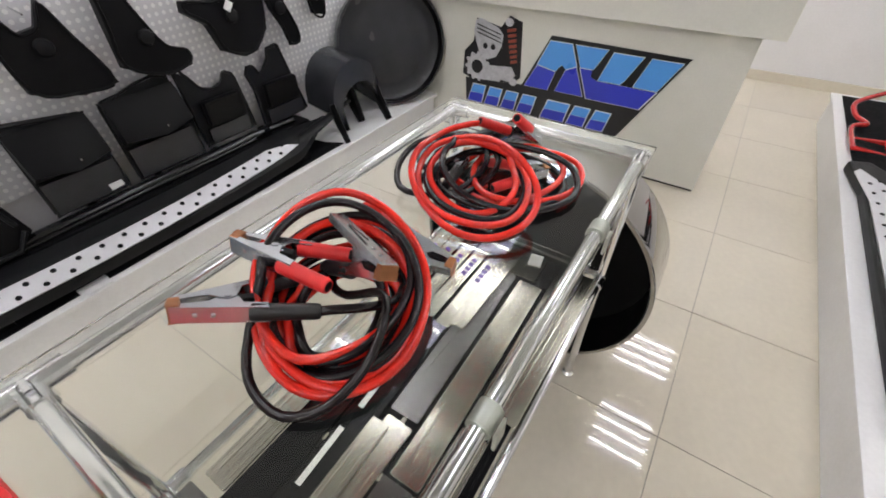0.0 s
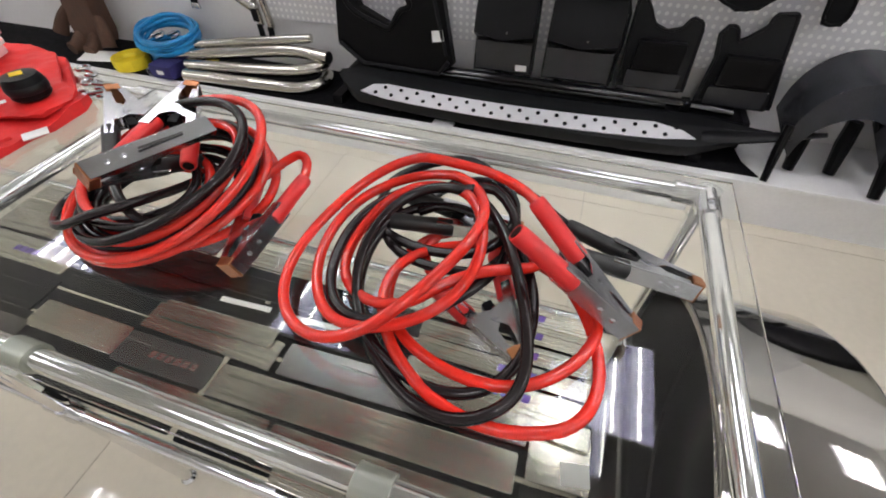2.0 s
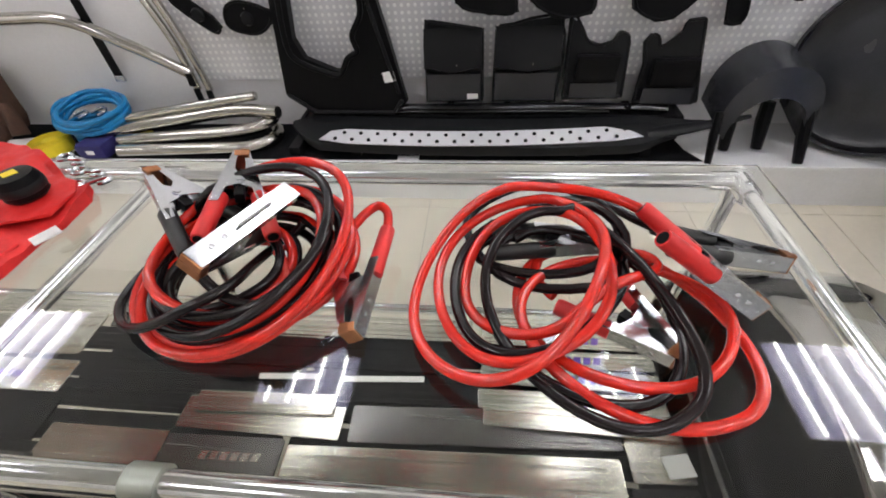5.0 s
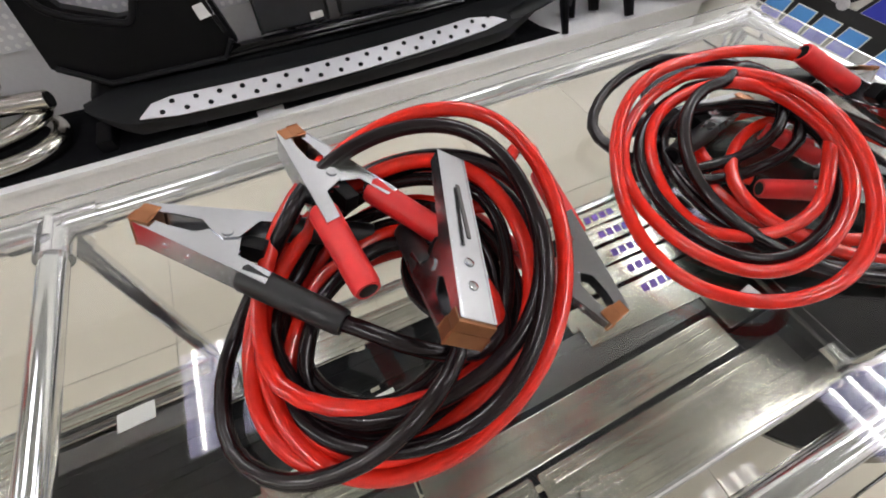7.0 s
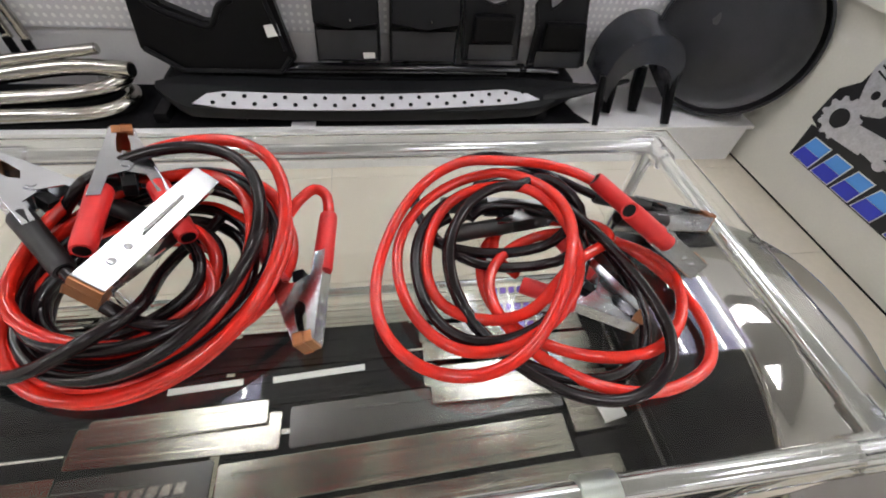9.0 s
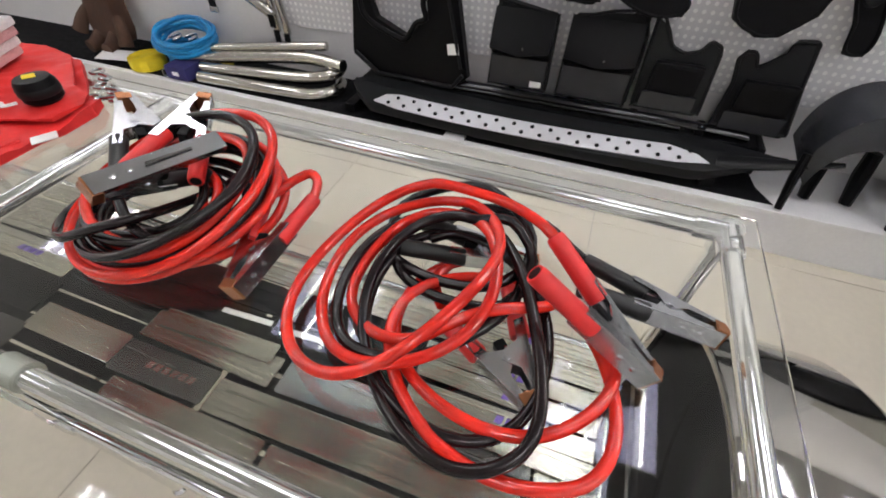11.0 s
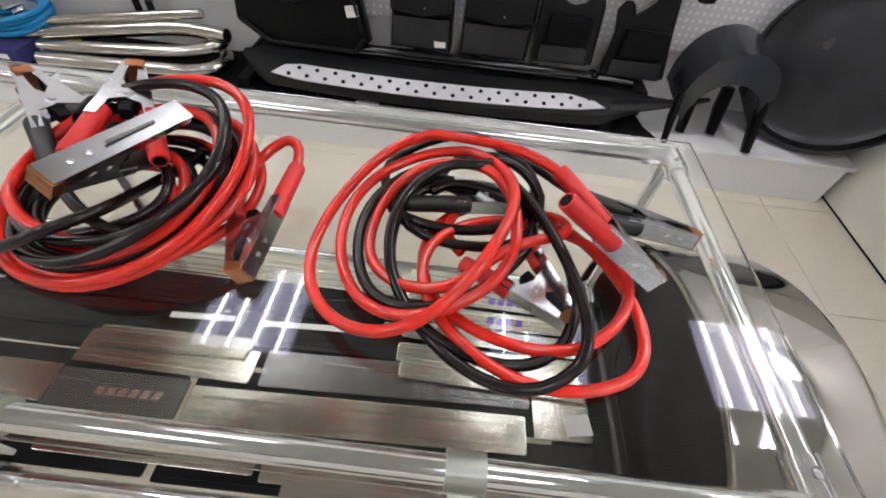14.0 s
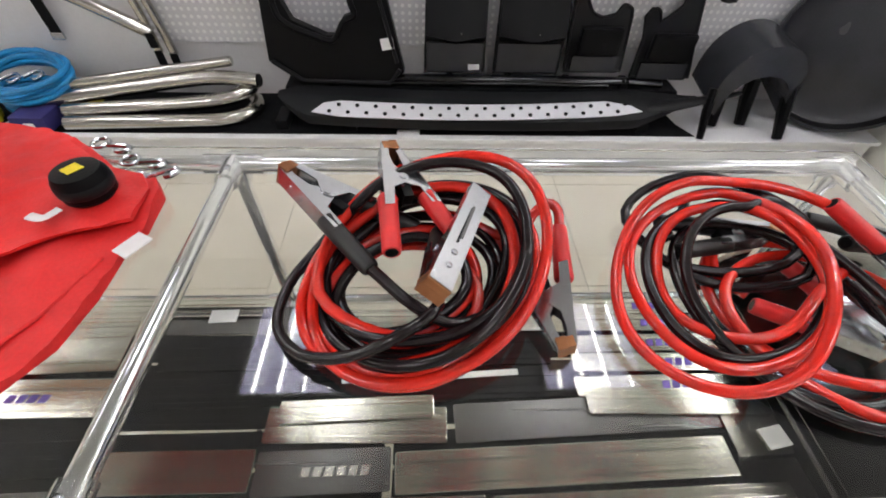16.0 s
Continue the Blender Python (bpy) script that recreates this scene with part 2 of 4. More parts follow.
# perforated back panel
bp = thing("perforated_panel", (0.9, YB - 0.02, 0.46), "grey perforated metal back panel with white showing through", "wall panel", kind="structure")
part("sheet", box(-0.75, YB - 0.020, 0.465, 2.60, YB - 0.006, 1.95), PEG, bp)
dots = bmesh.new()
pitch = 0.03
for i in range(int(3.3 / pitch)):
    for j in range(int(0.85 / pitch)):
        cx, cz = -0.72 + i * pitch, 0.48 + j * pitch
        vs = [dots.verts.new((cx + 0.0085 * math.cos(a * math.pi / 3), YB - 0.0215, cz + 0.0085 * math.sin(a * math.pi / 3))) for a in range(6)]
        dots.faces.new(vs)
part("perforations", dots, PEGDOT, bp, "rows of small round white holes", kind="stuff")

# the reception desk with the shop's sign
DX = 2.60
desk = thing("reception_desk", (DX, -0.6, 0), "grey-green laminate reception desk with an overhanging top", "desk")
part("front_panel", box(DX, -1.636, 0.012, DX + 0.5, YB - 0.001, 0.80, 0.002), DESK, desk)
part("counter_top", box(DX - 0.05, -1.72, 0.801, DX + 0.56, YB - 0.001, 1.10, 0.003), DESK, desk)
# A black strip stands in for the shade in the gap below the panel.
part("plinth_strip", box(DX + 0.004, -1.63, 0.0, DX + 0.4, YB - 0.002, 0.0115), BLACK, desk, "thin black strip put in for the shaded gap along the floor")

# the low plinth across the aisle
p2 = thing("display_plinth", (2.2, -2.5, 0), "low white plinth across the aisle with a black mat", "plinth", kind="structure")
part("body", box(0.2, -3.0, 0, 3.985, -2.215, PZ - 0.02, 0.002), WHITE, p2)
part("top", box(0.2, -3.0, PZ - 0.0195, 4.0, -2.195, PZ, 0.003), WHITE, p2)
solo("display_mat", slab([(0.3, -2.98), (3.96, -2.98), (3.96, -2.25), (0.3, -2.27)], 0.003, pose(0, 0, PZ + 0.001)), MAT,
     "thin black rubber mat on the aisle plinth", "mat", (2, -2.6, PZ))

# ---- the glass rack ----
RZ, SZ = 0.857, 0.487
RB, RF = -0.982, -1.469
RX = (-0.82, 0.160, 1.138)
TR = 0.0125
rack = thing("glass_display_rack", (0.15, -1.22, 0), "chromed tube display rack with clear glass top and shelf", "display rack")
for z in (RZ, SZ):
    for y in (RB, RF):
        part("rail", rod((RX[0], y, z), (RX[2], y, z), TR), CHROME, rack, smooth=True)
    for x in RX:
        part("cross_rail", rod((x, RF, z), (x, RB, z), TR if z == RZ else 0.0045), CHROME if z == RZ else GREYPLATE, rack, smooth=True)
for x in RX:
    for y in (RB, RF):
        leg = part("leg", rod((x, y, 0.012), (x, y, RZ), TR), CHROME, rack, smooth=True)
        part("foot", lathe([(0, 0), (0.02, 0), (0.02, 0.008), (0.013, 0.016), (0, 0.016)], pose(x, y, 0), 16), JOINT, leg, "chromed foot", smooth=True)
        for z in (RZ, SZ):
            s = 1 if y == RF else -1
            j = bmesh.new()
            rod((x, y, z - 0.032), (x, y, z + 0.014), TR + 0.0042, bm=j)
            rod((x, y - s * 0.004, z), (x, y + s * 0.045, z), TR + 0.004, bm=j)
            rod((x - (0.045 if x > RX[0] else 0.002), y, z), (x + (0.045 if x < RX[2] else 0.002), y, z), TR + 0.0035, bm=j)
            jt = part("joint", j, JOINT, rack, smooth=True)
            part("screw", lathe([(0, 0.0), (0.006, 0.0), (0.006, 0.002), (0.004, 0.003), (0, 0.003)], pose(x, y + s * 0.028, z + TR + 0.0032), 12), STEEL, jt, smooth=True)
GZ = RZ + TR + 0.006
panes = []
x0, x1 = RX[0] - 0.02, RX[2] + 0.03
panes.append(part("glass_top", box(x0, RF - 0.02, GZ - 0.004, x1, RB + 0.02, GZ + 0.003, 0.001), CLEAR, rack, "clear glass pane with green edge"))
panes.append(part("glass_shelf", box(x0 + 0.01, RF, SZ + TR + 0.001, x1 - 0.02, RB, SZ + TR + 0.006, 0.001), CLEAR, rack, "clear glass shelf"))
for p in panes:
    p.visible_shadow = False
GT = GZ + 0.003
ST = SZ + TR + 0.006
for cx, cy in ((0.435, RF), (0.838, RF)):
    clip = part("clip", rod((cx - 0.017, cy, RZ), (cx + 0.017, cy, RZ), TR + 0.0038, 24), MILKY, rack, "milky plastic pane clip", smooth=True)
    part("tab", box(cx - 0.013, cy - 0.0225, RZ - 0.034, cx + 0.013, cy - 0.0175, RZ + 0.004, 0.002), MILKY, clip)

# ---- wheel cover beside the rack ----
WC = (1.167, -1.243, 0.382)


def wheel_cover(name, m, band, face, label, r=0.378, w=0.215):
    """An open drum: a flat face with rings, and a deep band round it. Its open side looks along -z of m."""
    c = m.translation
    t = thing(name, (c.x, c.y, c.z - r), label, "wheel cover")
    part("band", lathe([(r, 0), (r + 0.004, 0.003), (r + 0.002, 0.02), (r, w - 0.016), (r - 0.005, w - 0.004), (r - 0.03, w), (r - 0.034, w - 0.006), (r - 0.012, w - 0.03), (r - 0.007, 0.02), (r - 0.008, 0)], m, 96, True), band, t, "smoked chrome band", smooth=True)
    part("face", lathe([(r - 0.0125, w - 0.028), (r - 0.05, w - 0.012), (0.22, w - 0.01), (0.2, w - 0.02), (0, w - 0.02), (0, w - 0.024), (0.2, w - 0.024), (0.22, w - 0.016), (r - 0.05, w - 0.018), (r - 0.013, w - 0.04)], m, 96), face, t, smooth=True)
    part("liner", lathe([(r - 0.0095, 0.004), (r - 0.0125, 0.03), (r - 0.016, w - 0.05), (r - 0.018, w - 0.05), (r - 0.0145, 0.03), (r - 0.0115, 0.004)], m, 96, True), BLACK, t, "black plastic inside", smooth=True)
    return t


wheel_cover("spare_wheel_cover", pose(*WC, 0, 90, 0), DARKCHROME, BLACK, "smoked chrome spare wheel cover standing on the floor")

# ---- jumper cables on the glass ----
CR = 0.0060


def coil(loops, head=(), tail=(), start=0.0, turns=None, sense=1, steps=30):
    """A cable that runs once round each ellipse in turn and crosses to the next one over the last third of the turn. A loop:
    centre x, y, radii, turn in degrees, height of its middle, and how much it rises along +x and +y. head and tail: free
    points before and after. start: the first angle in degrees. sense: 1 runs against the clock, -1 with it."""
    pts = [Vector(p) for p in head]
    n = len(loops)
    for i in range(int((turns or n) * steps) + 1):
        k, f = divmod(i, steps)
        a, b = loops[min(k, n - 1)], loops[min(k + 1, n - 1)]
        f = max(0.0, (f / steps - 0.62) / 0.38)
        f = f * f * (3 - 2 * f)
        cx, cy, rx, ry, rot, z, kx, ky = [u + (v - u) * f for u, v in zip(a, b)]
        th = sense * 2 * math.pi * (i / steps) + radians(start - rot)
        ex, ey = rx * math.cos(th), ry * math.sin(th)
        c, s = math.cos(radians(rot)), math.sin(radians(rot))
        w = 0.0022 * math.sin(3 * th + 40 * cx + 2.1 * k)
        pts.append(Vector((cx + c * ex - s * ey + w, cy + s * ex + c * ey - w, max(GT + CR + 0.0005, z + kx * math.cos(th + radians(rot)) + ky * math.sin(th + radians(rot))))))
    pts += [Vector(p) for p in tail]
    return pts


def cable(points, mat, parent, name, r=CR, sub=3):
    return part(name, sweep(smoothed(points, sub), r, 12), mat, parent, smooth=True)


def clamp(tip, back, spread, w, parent, grip, label="", bare=False):
    """A spring clamp whose jaws meet at tip. Its two arms open towards the grips, whose ends lie w to either side of back along spread."""
    tip, back, spread = Vector(tip), Vector(back), Vector(spread)
    L = (tip - back).length
    ax = (tip - back).normalized()
    ay = (spread - ax * spread.dot(ax)).normalized()
    az = ax.cross(ay)
    m = Matrix(((ax.x, ay.x, az.x, back.x), (ax.y, ay.y, az.y, back.y), (ax.z, ay.z, az.z, back.z), (0, 0, 0, 1)))
    k = L / 0.165
    cl = part("clamp", rod((0.100 * k, 0, -0.0125), (0.100 * k, 0, 0.0125), 0.004, 12), STEEL, None, label)
    cl.parent = parent
    cl.data.transform(Matrix.Translation(-BASE[parent]) @ m)
    BASE[cl] = BASE[parent]
    mid = lambda x: 0.0045 + (0.165 - x) * (w - 0.0045) / 0.165
    out = lambda x: mid(x) + 0.0055

    def add(name, bm, mat, lab="", smooth=False):
        bmesh.ops.transform(bm, matrix=m, verts=bm.verts)
        return part(name, bm, mat, cl, lab, smooth)

    for s in (1, -1):
        bald = bare and s == 1
        x0 = -0.004 if bald else 0.055
        prof = [(0.165, 0.002), (0.142, 0.0055), (0.122, 0.006), (0.110, -0.002), (0.100, -0.0065), (0.090, -0.002), (0.083, mid(0.083) - 0.006),
                (x0, mid(x0) - 0.005), (x0, out(x0)), (0.165, out(0.165))]
        off = 0.0 if s == 1 else 0.0013
        web = bmesh.new()
        for z0 in (-0.0115 + off, 0.0100 - off):
            join(web, slab([(x * k, s * y) for x, y in prof], 0.0013, pose(0, 0, z0)))
        join(web, slab([(x0 * k, s * (out(x0) - 0.0016)), (0.165 * k, s * (out(0.165) - 0.0016)), (0.165 * k, s * out(0.165)), (x0 * k, s * out(x0))], 0.0205, pose(0, 0, -0.01025), 0.0005))
        arm = add("arm", web, STEEL)
        for px in (0.118, 0.138):
            add("rivet", lathe([(0, 0), (0.0034, 0), (0.003, 0.001), (0, 0.0016)], pose(px * k, s * (out(px) - 0.0003), 0, -90 * s, 0, 0), 10), STEEL, smooth=True)
        if bald:
            # Shade of the groove is a darker strip laid on the arm.
            add("groove", box(0.040 * k, -0.0008, -0.0013, 0.102 * k, 0.0006, 0.0013, 0.0003, pose(0, out(0.0), 0, 0, 0, -math.degrees(math.atan((w - 0.0045) / 0.165)))), GREYPLATE, "darker strip for the shade in the arm's pressed groove")
        else:
            g = [(Vector((x * k, s * mid(x), 0)), r) for x, r in ((-0.006, 0.0088), (-0.003, 0.0096), (0.002, 0.0099), (0.03, 0.0100), (0.06, 0.0104), (0.074, 0.0108), (0.0765, 0.0098))]
            add("grip", sweep([p for p, r in g], [r for p, r in g], 16), grip, "soft vinyl grip", True)
            d = (g[1][0] - g[0][0]).normalized()
            # The grip is solid; this black disc paints the shade of its hollow end.
            add("grip_mouth", sweep([g[0][0] - d * 0.0004, g[0][0] + d * 0.003], 0.0066, 14), BLACK, "black disc for the shade inside the open grip", True)
        jw = bmesh.new()
        box(0.1540 * k, s * 0.0006, -0.0120, 0.1672 * k, s * 0.0085, 0.0120, 0.001, None, jw)
        for i in range(4):
            box((0.1535 + 0.0033 * i) * k, -s * 0.0005, -0.012, (0.1552 + 0.0033 * i) * k, s * 0.001, 0.012, 0, None, jw)
        add("jaw", jw, COPPER, "copper-plated jaw")
    sp = [(0.094 * k + 0.0072 * math.cos(a * 0.7), 0.0072 * math.sin(a * 0.7), -0.008 + 0.0005 * a) for a in range(32)]
    add("spring", sweep(sp, 0.0014, 6), STEEL, smooth=True)
    add("spring_cover", box(0.070 * k, -0.006, -0.0075, 0.090 * k, 0.006, 0.0075, 0.002), BLACK, "black plastic spring cover")
    return cl


# first set, a thick raised coil
j1 = thing("jumper_cables", (0.45, -1.245, GT), "thickly coiled red and black jumper cables with steel clamps", "jumper cables", "jumper cables on the rack")
red1 = coil([(0.462, -1.246, 0.131, 0.100, 36, 0.940, 0.020, 0.047), (0.456, -1.245, 0.128, 0.099, 34, 0.916, 0.008, 0.030),
             (0.447, -1.236, 0.134, 0.096, 28, 0.904, -0.006, 0.022), (0.447, -1.247, 0.108, 0.088, 33, 0.929, 0.016, 0.030),
             (0.452, -1.244, 0.118, 0.092, 33, 0.910, 0.006, 0.020), (0.436, -1.254, 0.074, 0.058, 26, 0.914, 0.002, 0.014), (0.432, -1.258, 0.082, 0.064, 20, 0.899, 0.0, 0.006), (0.452, -1.240, 0.096, 0.078, 33, 0.903, 0.004, 0.014)],
            head=[(0.490, -1.232, 0.925), (0.510, -1.262, 0.915), (0.500, -1.300, 0.912), (0.455, -1.322, 0.914), (0.395, -1.312, 0.920), (0.350, -1.275, 0.925), (0.352, -1.220, 0.938), (0.385, -1.170, 0.958), (0.425, -1.140, 0.972)],
            tail=[(0.556, -1.196, 0.918), (0.582, -1.168, 0.930), (0.600, -1.156, 0.937), (0.613, -1.162, 0.931), (0.614, -1.180, 0.917)], start=112, turns=7.14, sense=-1)
cable(red1, RED, j1, "red_cable")
blk1 = coil([(0.462, -1.236, 0.103, 0.088, 33, 0.954, 0.012, 0.032), (0.453, -1.246, 0.110, 0.098, 32, 0.934, 0.026, 0.016),
             (0.455, -1.242, 0.114, 0.094, 33, 0.920, 0.010, 0.022), (0.444, -1.246, 0.101, 0.086, 30, 0.908, 0.0, 0.010),
             (0.450, -1.238, 0.104, 0.080, 36, 0.915, 0.008, 0.020), (0.434, -1.258, 0.064, 0.052, 20, 0.920, 0.002, 0.010), (0.440, -1.252, 0.076, 0.060, 30, 0.908, 0.002, 0.010), (0.446, -1.244, 0.088, 0.074, 28, 0.900, 0.002, 0.006)],
            head=[(0.505, -1.180, 0.925), (0.487, -1.195, 0.912), (0.466, -1.208, 0.904), (0.458, -1.245, 0.912), (0.468, -1.300, 0.940), (0.435, -1.330, 0.938), (0.385, -1.340, 0.916), (0.335, -1.326, 0.895), (0.303, -1.290, 0.888), (0.304, -1.240, 0.890), (0.330, -1.200, 0.903)],
            tail=[(0.506, -1.298, 0.912), (0.475, -1.310, 0.924), (0.440, -1.296, 0.938), (0.412, -1.272, 0.946), (0.398, -1.259, 0.948)], start=140, turns=7.45, sense=-1)
cable(blk1, BLACKR, j1, "black_cable")
clamp((0.300, -1.144, 0.973), (0.420, -1.222, 0.938), (0.06, 1, -0.1), 0.044, j1, BLACKGRIP, "steel clamp with black grips, arms spread")
clamp((0.411, -1.108, 0.977), (0.457, -1.241, 0.959), (-0.83, -0.45, 0.2), 0.037, j1, REDGRIP, "steel clamp with red grips, arms spread")
clamp((0.462, -1.322, 0.993), (0.490, -1.198, 0.958), (0.55, 0.1, 0.75), 0.034, j1, BLACKGRIP, "steel clamp on its side, one arm bare", True)
clamp((0.597, -1.323, 0.892), (0.577, -1.186, 0.906), (0.95, 0.1, 0.25), 0.038, j1, REDGRIP, "steel clamp with red grips resting on the glass")

# second set, a flat loose coil
j2 = thing("jumper_cables", (0.86, -1.25, GT), "loosely coiled red and black jumper cables with steel clamps", "jumper cables", "jumper cables on the rack")
red2 = coil([(0.758, -1.260, 0.095, 0.118, -16, 0.936, 0.034, 0.020), (0.780, -1.248, 0.093, 0.106, -13, 0.921, 0.019, 0.018),
             (0.787, -1.243, 0.072, 0.078, -16, 0.922, 0.022, 0.016), (0.882, -1.271, 0.109, 0.095, -18, 0.892, 0.003, -0.004),
             (0.901, -1.304, 0.123, 0.094, -18, 0.894, -0.006, 0.006), (0.875, -1.240, 0.082, 0.070, -15, 0.889, 0.0, 0.002)],
            head=[(0.925, -1.196, 0.958), (0.900, -1.168, 0.958), (0.862, -1.148, 0.958), (0.820, -1.138, 0.956)],
            tail=[(0.799, -1.222, 0.889), (0.806, -1.242, 0.890), (0.818, -1.258, 0.891)], start=82, turns=5.17)
cable(red2, RED, j2, "red_cable")
blk2 = coil([(0.846, -1.290, 0.090, 0.128, 39, 0.920, 0.010, 0.030), (0.788, -1.248, 0.082, 0.097, -19, 0.915, 0.014, 0.014),
             (0.838, -1.275, 0.092, 0.116, 34, 0.900, 0.002, 0.010)],
            head=[(0.752, -1.184, 0.912), (0.732, -1.190, 0.903), (0.733, -1.211, 0.900), (0.768, -1.228, 0.900), (0.815, -1.236, 0.904), (0.862, -1.232, 0.915), (0.893, -1.200, 0.930), (0.880, -1.150, 0.938), (0.820, -1.100, 0.935), (0.760, -1.096, 0.915), (0.716, -1.130, 0.900), (0.722, -1.180, 0.896), (0.757, -1.232, 0.896), (0.811, -1.253, 0.898), (0.880, -1.248, 0.910), (0.898, -1.200, 0.935), (0.865, -1.165, 0.950)],
            tail=[(0.800, -1.115, 0.905), (0.850, -1.100, 0.908), (0.900, -1.108, 0.906), (0.935, -1.132, 0.902), (0.958, -1.146, 0.899)], start=88, turns=3.1)
cable(blk2, BLACKR, j2, "black_cable")
clamp((1.101, -1.186, 0.885), (0.957, -1.174, 0.908), (0.02, 0.95, -0.3), 0.031, j2, BLACKGRIP, "steel clamp with black grips by the end rail")
clamp((1.030, -1.268, 0.895), (0.912, -1.227, 0.975), (-0.014, -0.08, 0.033), 0.042, j2, REDGRIP, "steel clamp with red grips, one grip empty")
clamp((0.932, -1.329, 0.890), (0.853, -1.244, 0.892), (0.9, 0.3, 0.1), 0.040, j2, REDGRIP, "steel clamp with red grips lying flat")
clamp((0.900, -1.166, 0.893), (0.752, -1.184, 0.909), (-0.1, 1, 0.0), 0.024, j2, BLACKGRIP, "steel clamp with black grips inside the coil")

# ---- door sill plates on the glass shelf ----


def sill(x0, y0, x1, y1, mat, turn=0.0, lift=0.0, marks=0, label="brushed steel door sill plate on the glass shelf", rib=True, ink=None):
    """A shallow pressed plate with turned-down rim, one raised rib and a mark in relief."""
    cx, cy = (x0 + x1) / 2, (y0 + y1) / 2
    w, h = abs(x1 - x0), abs(y1 - y0)
    m = pose(cx, cy, ST + lift, 0, 0, turn)
    t = thing("sill_plate", (cx, cy, ST + lift), label, "sill plate", "sill plates on the shelf")
    q = min(0.0045, h * 0.2)
    o = []
    for sx, sy, a0 in ((1, 1, 0), (-1, 1, 90), (-1, -1, 180), (1, -1, 270)):
        for k in range(4):
            o.append((sx * (w / 2 - q) + q * math.cos(radians(a0 + 30 * k)), sy * (h / 2 - q) + q * math.sin(radians(a0 + 30 * k))))
    part("plate", slab(o, 0.005, m @ pose(0, 0, 0.001), 0.0014), mat, t)
    if rib:
        part("rib", box(-w * 0.46, h * 0.18, 0.0055, w * 0.46, h * 0.26, 0.0075, 0.0008, m), mat, t)
        for u in (0.40, -0.10, -0.16):
            part("rib", box(-w * 0.48, h * u, 0.0055, w * 0.48, h * (u + 0.025), 0.0066, 0.0003, m), mat, t)
        part("rib", box(-w * 0.46, -h * 0.34, 0.0055, w * 0.46, -h * 0.28, 0.0072, 0.0006, m), mat, t)
    for i in range(marks):
        bx = 0.10 * w + i * 0.019 - marks * 0.0095
        part("mark", slab([(bx, -0.008), (bx + 0.013, -0.008), (bx + 0.016, 0.006), (bx + 0.003, 0.006)], 0.0012, m @ pose(0, 0, 0.0062)), ink or EMBOSS, t, "raised mark on the plate")
    return t


EMBOSS = material("embossed_steel", (0.56, 0.53, 0.48), 0.24, metal=1.0, vary=0.05)
INK = material("violet_print", (0.16, 0.09, 0.45), 0.5)
DK = "black plastic door sill plate on the glass shelf"
GL = "satin grey door sill plate on the glass shelf"
for i in range(6):
    sill(0.40, -1.455 + 0.063 * i, 1.085 - 0.01 * (i % 3), -1.398 + 0.063 * i, BLACK, 0.4 * (-1) ** i, 0.0, 0, DK, i % 2 == 0)
    sill(-0.42 + 0.02 * (i % 2), -1.455 + 0.063 * i, 0.385, -1.398 + 0.063 * i, BLACK, 0.3 * (-1) ** i, 0.0, 0, DK, i % 2 == 1)
sill(0.405, -1.368, 0.972, -1.305, BRUSHED, 1.5, 0.011, 6)
sill(0.182, -1.372, 0.398, -1.306, GREYPLATE, 1, 0.013, 6, GL)
sill(-0.06, -1.366, 0.176, -1.302, BRUSHED, 0, 0.008, 4)
sill(0.985, -1.330, 1.085, -1.236, BRUSHED, 2, 0.008, 2)
sill(0.56, -1.438, 1.05, -1.375, BRUSHED, 1, 0.008, 5)
sill(0.21, -1.435, 0.55, -1.378, BRUSHED, 0, 0.008, 0)
sill(0.18, -1.297, 0.492, -1.236, BRUSHED, -1, 0.009, 0)
sill(0.505, -1.292, 0.98, -1.225, GREYPLATE, 2, 0.008, 0, GL)
sill(-0.08, -1.228, 0.74, -1.168, BLACK, 0.8, 0.007, 0, DK)
sill(-0.05, -1.160, 0.70, -1.092, BLACK, 0.4, 0.007, 0, DK)
for i in range(5):
    sill(0.735 + 0.004 * (i % 2), -1.222 + 0.044 * i, 1.075, -1.184 + 0.044 * i, BRUSHED, 0.6 * (-1) ** i, 0.007 + 0.001 + 0.004 * (i % 2), 4, "brushed steel sill plate with violet print", True, INK)
sill(0.22, -1.085, 0.72, -1.03, BRUSHED, 0, 0.008, 0)
sill(-0.10, -1.085, 0.20, -1.02, GREYPLATE, 0, 0.008, 0, GL)
sill(-0.42, -1.165, -0.12, -1.06, BRUSHED, 2, 0.008, 0)
sill(-0.46, -1.245, -0.10, -1.175, BRUSHED, 0, 0.008, 4, ink=INK)
sill(-0.50, -1.34, -0.08, -1.26, BLACK, 1, 0.007, 0, DK)
sill(-0.55, -1.43, -0.05, -1.36, GREYPLATE, 1, 0.008, 0, GL)
sill(0.60, -1.468, 1.075, -1.425, BRUSHED, -0.8, 0.015, 4)
sill(0.985, -1.425, 1.09, -1.335, GLOSSBLACK, 3, 0.001, 0, "glossy black door sill plate on the glass shelf", False)
sill(0.20, -1.262, 0.47, -1.222, BRUSHED, 1.5, 0.016, 0)
sill(0.745, -1.262, 1.08, -1.222, BRUSHED, -1.2, 0.017, 5, "polished steel door sill plate with raised mark")
sill(-0.42, -1.055, 0.14, -1.0, BRUSHED, 0.5, 0.008, 0)
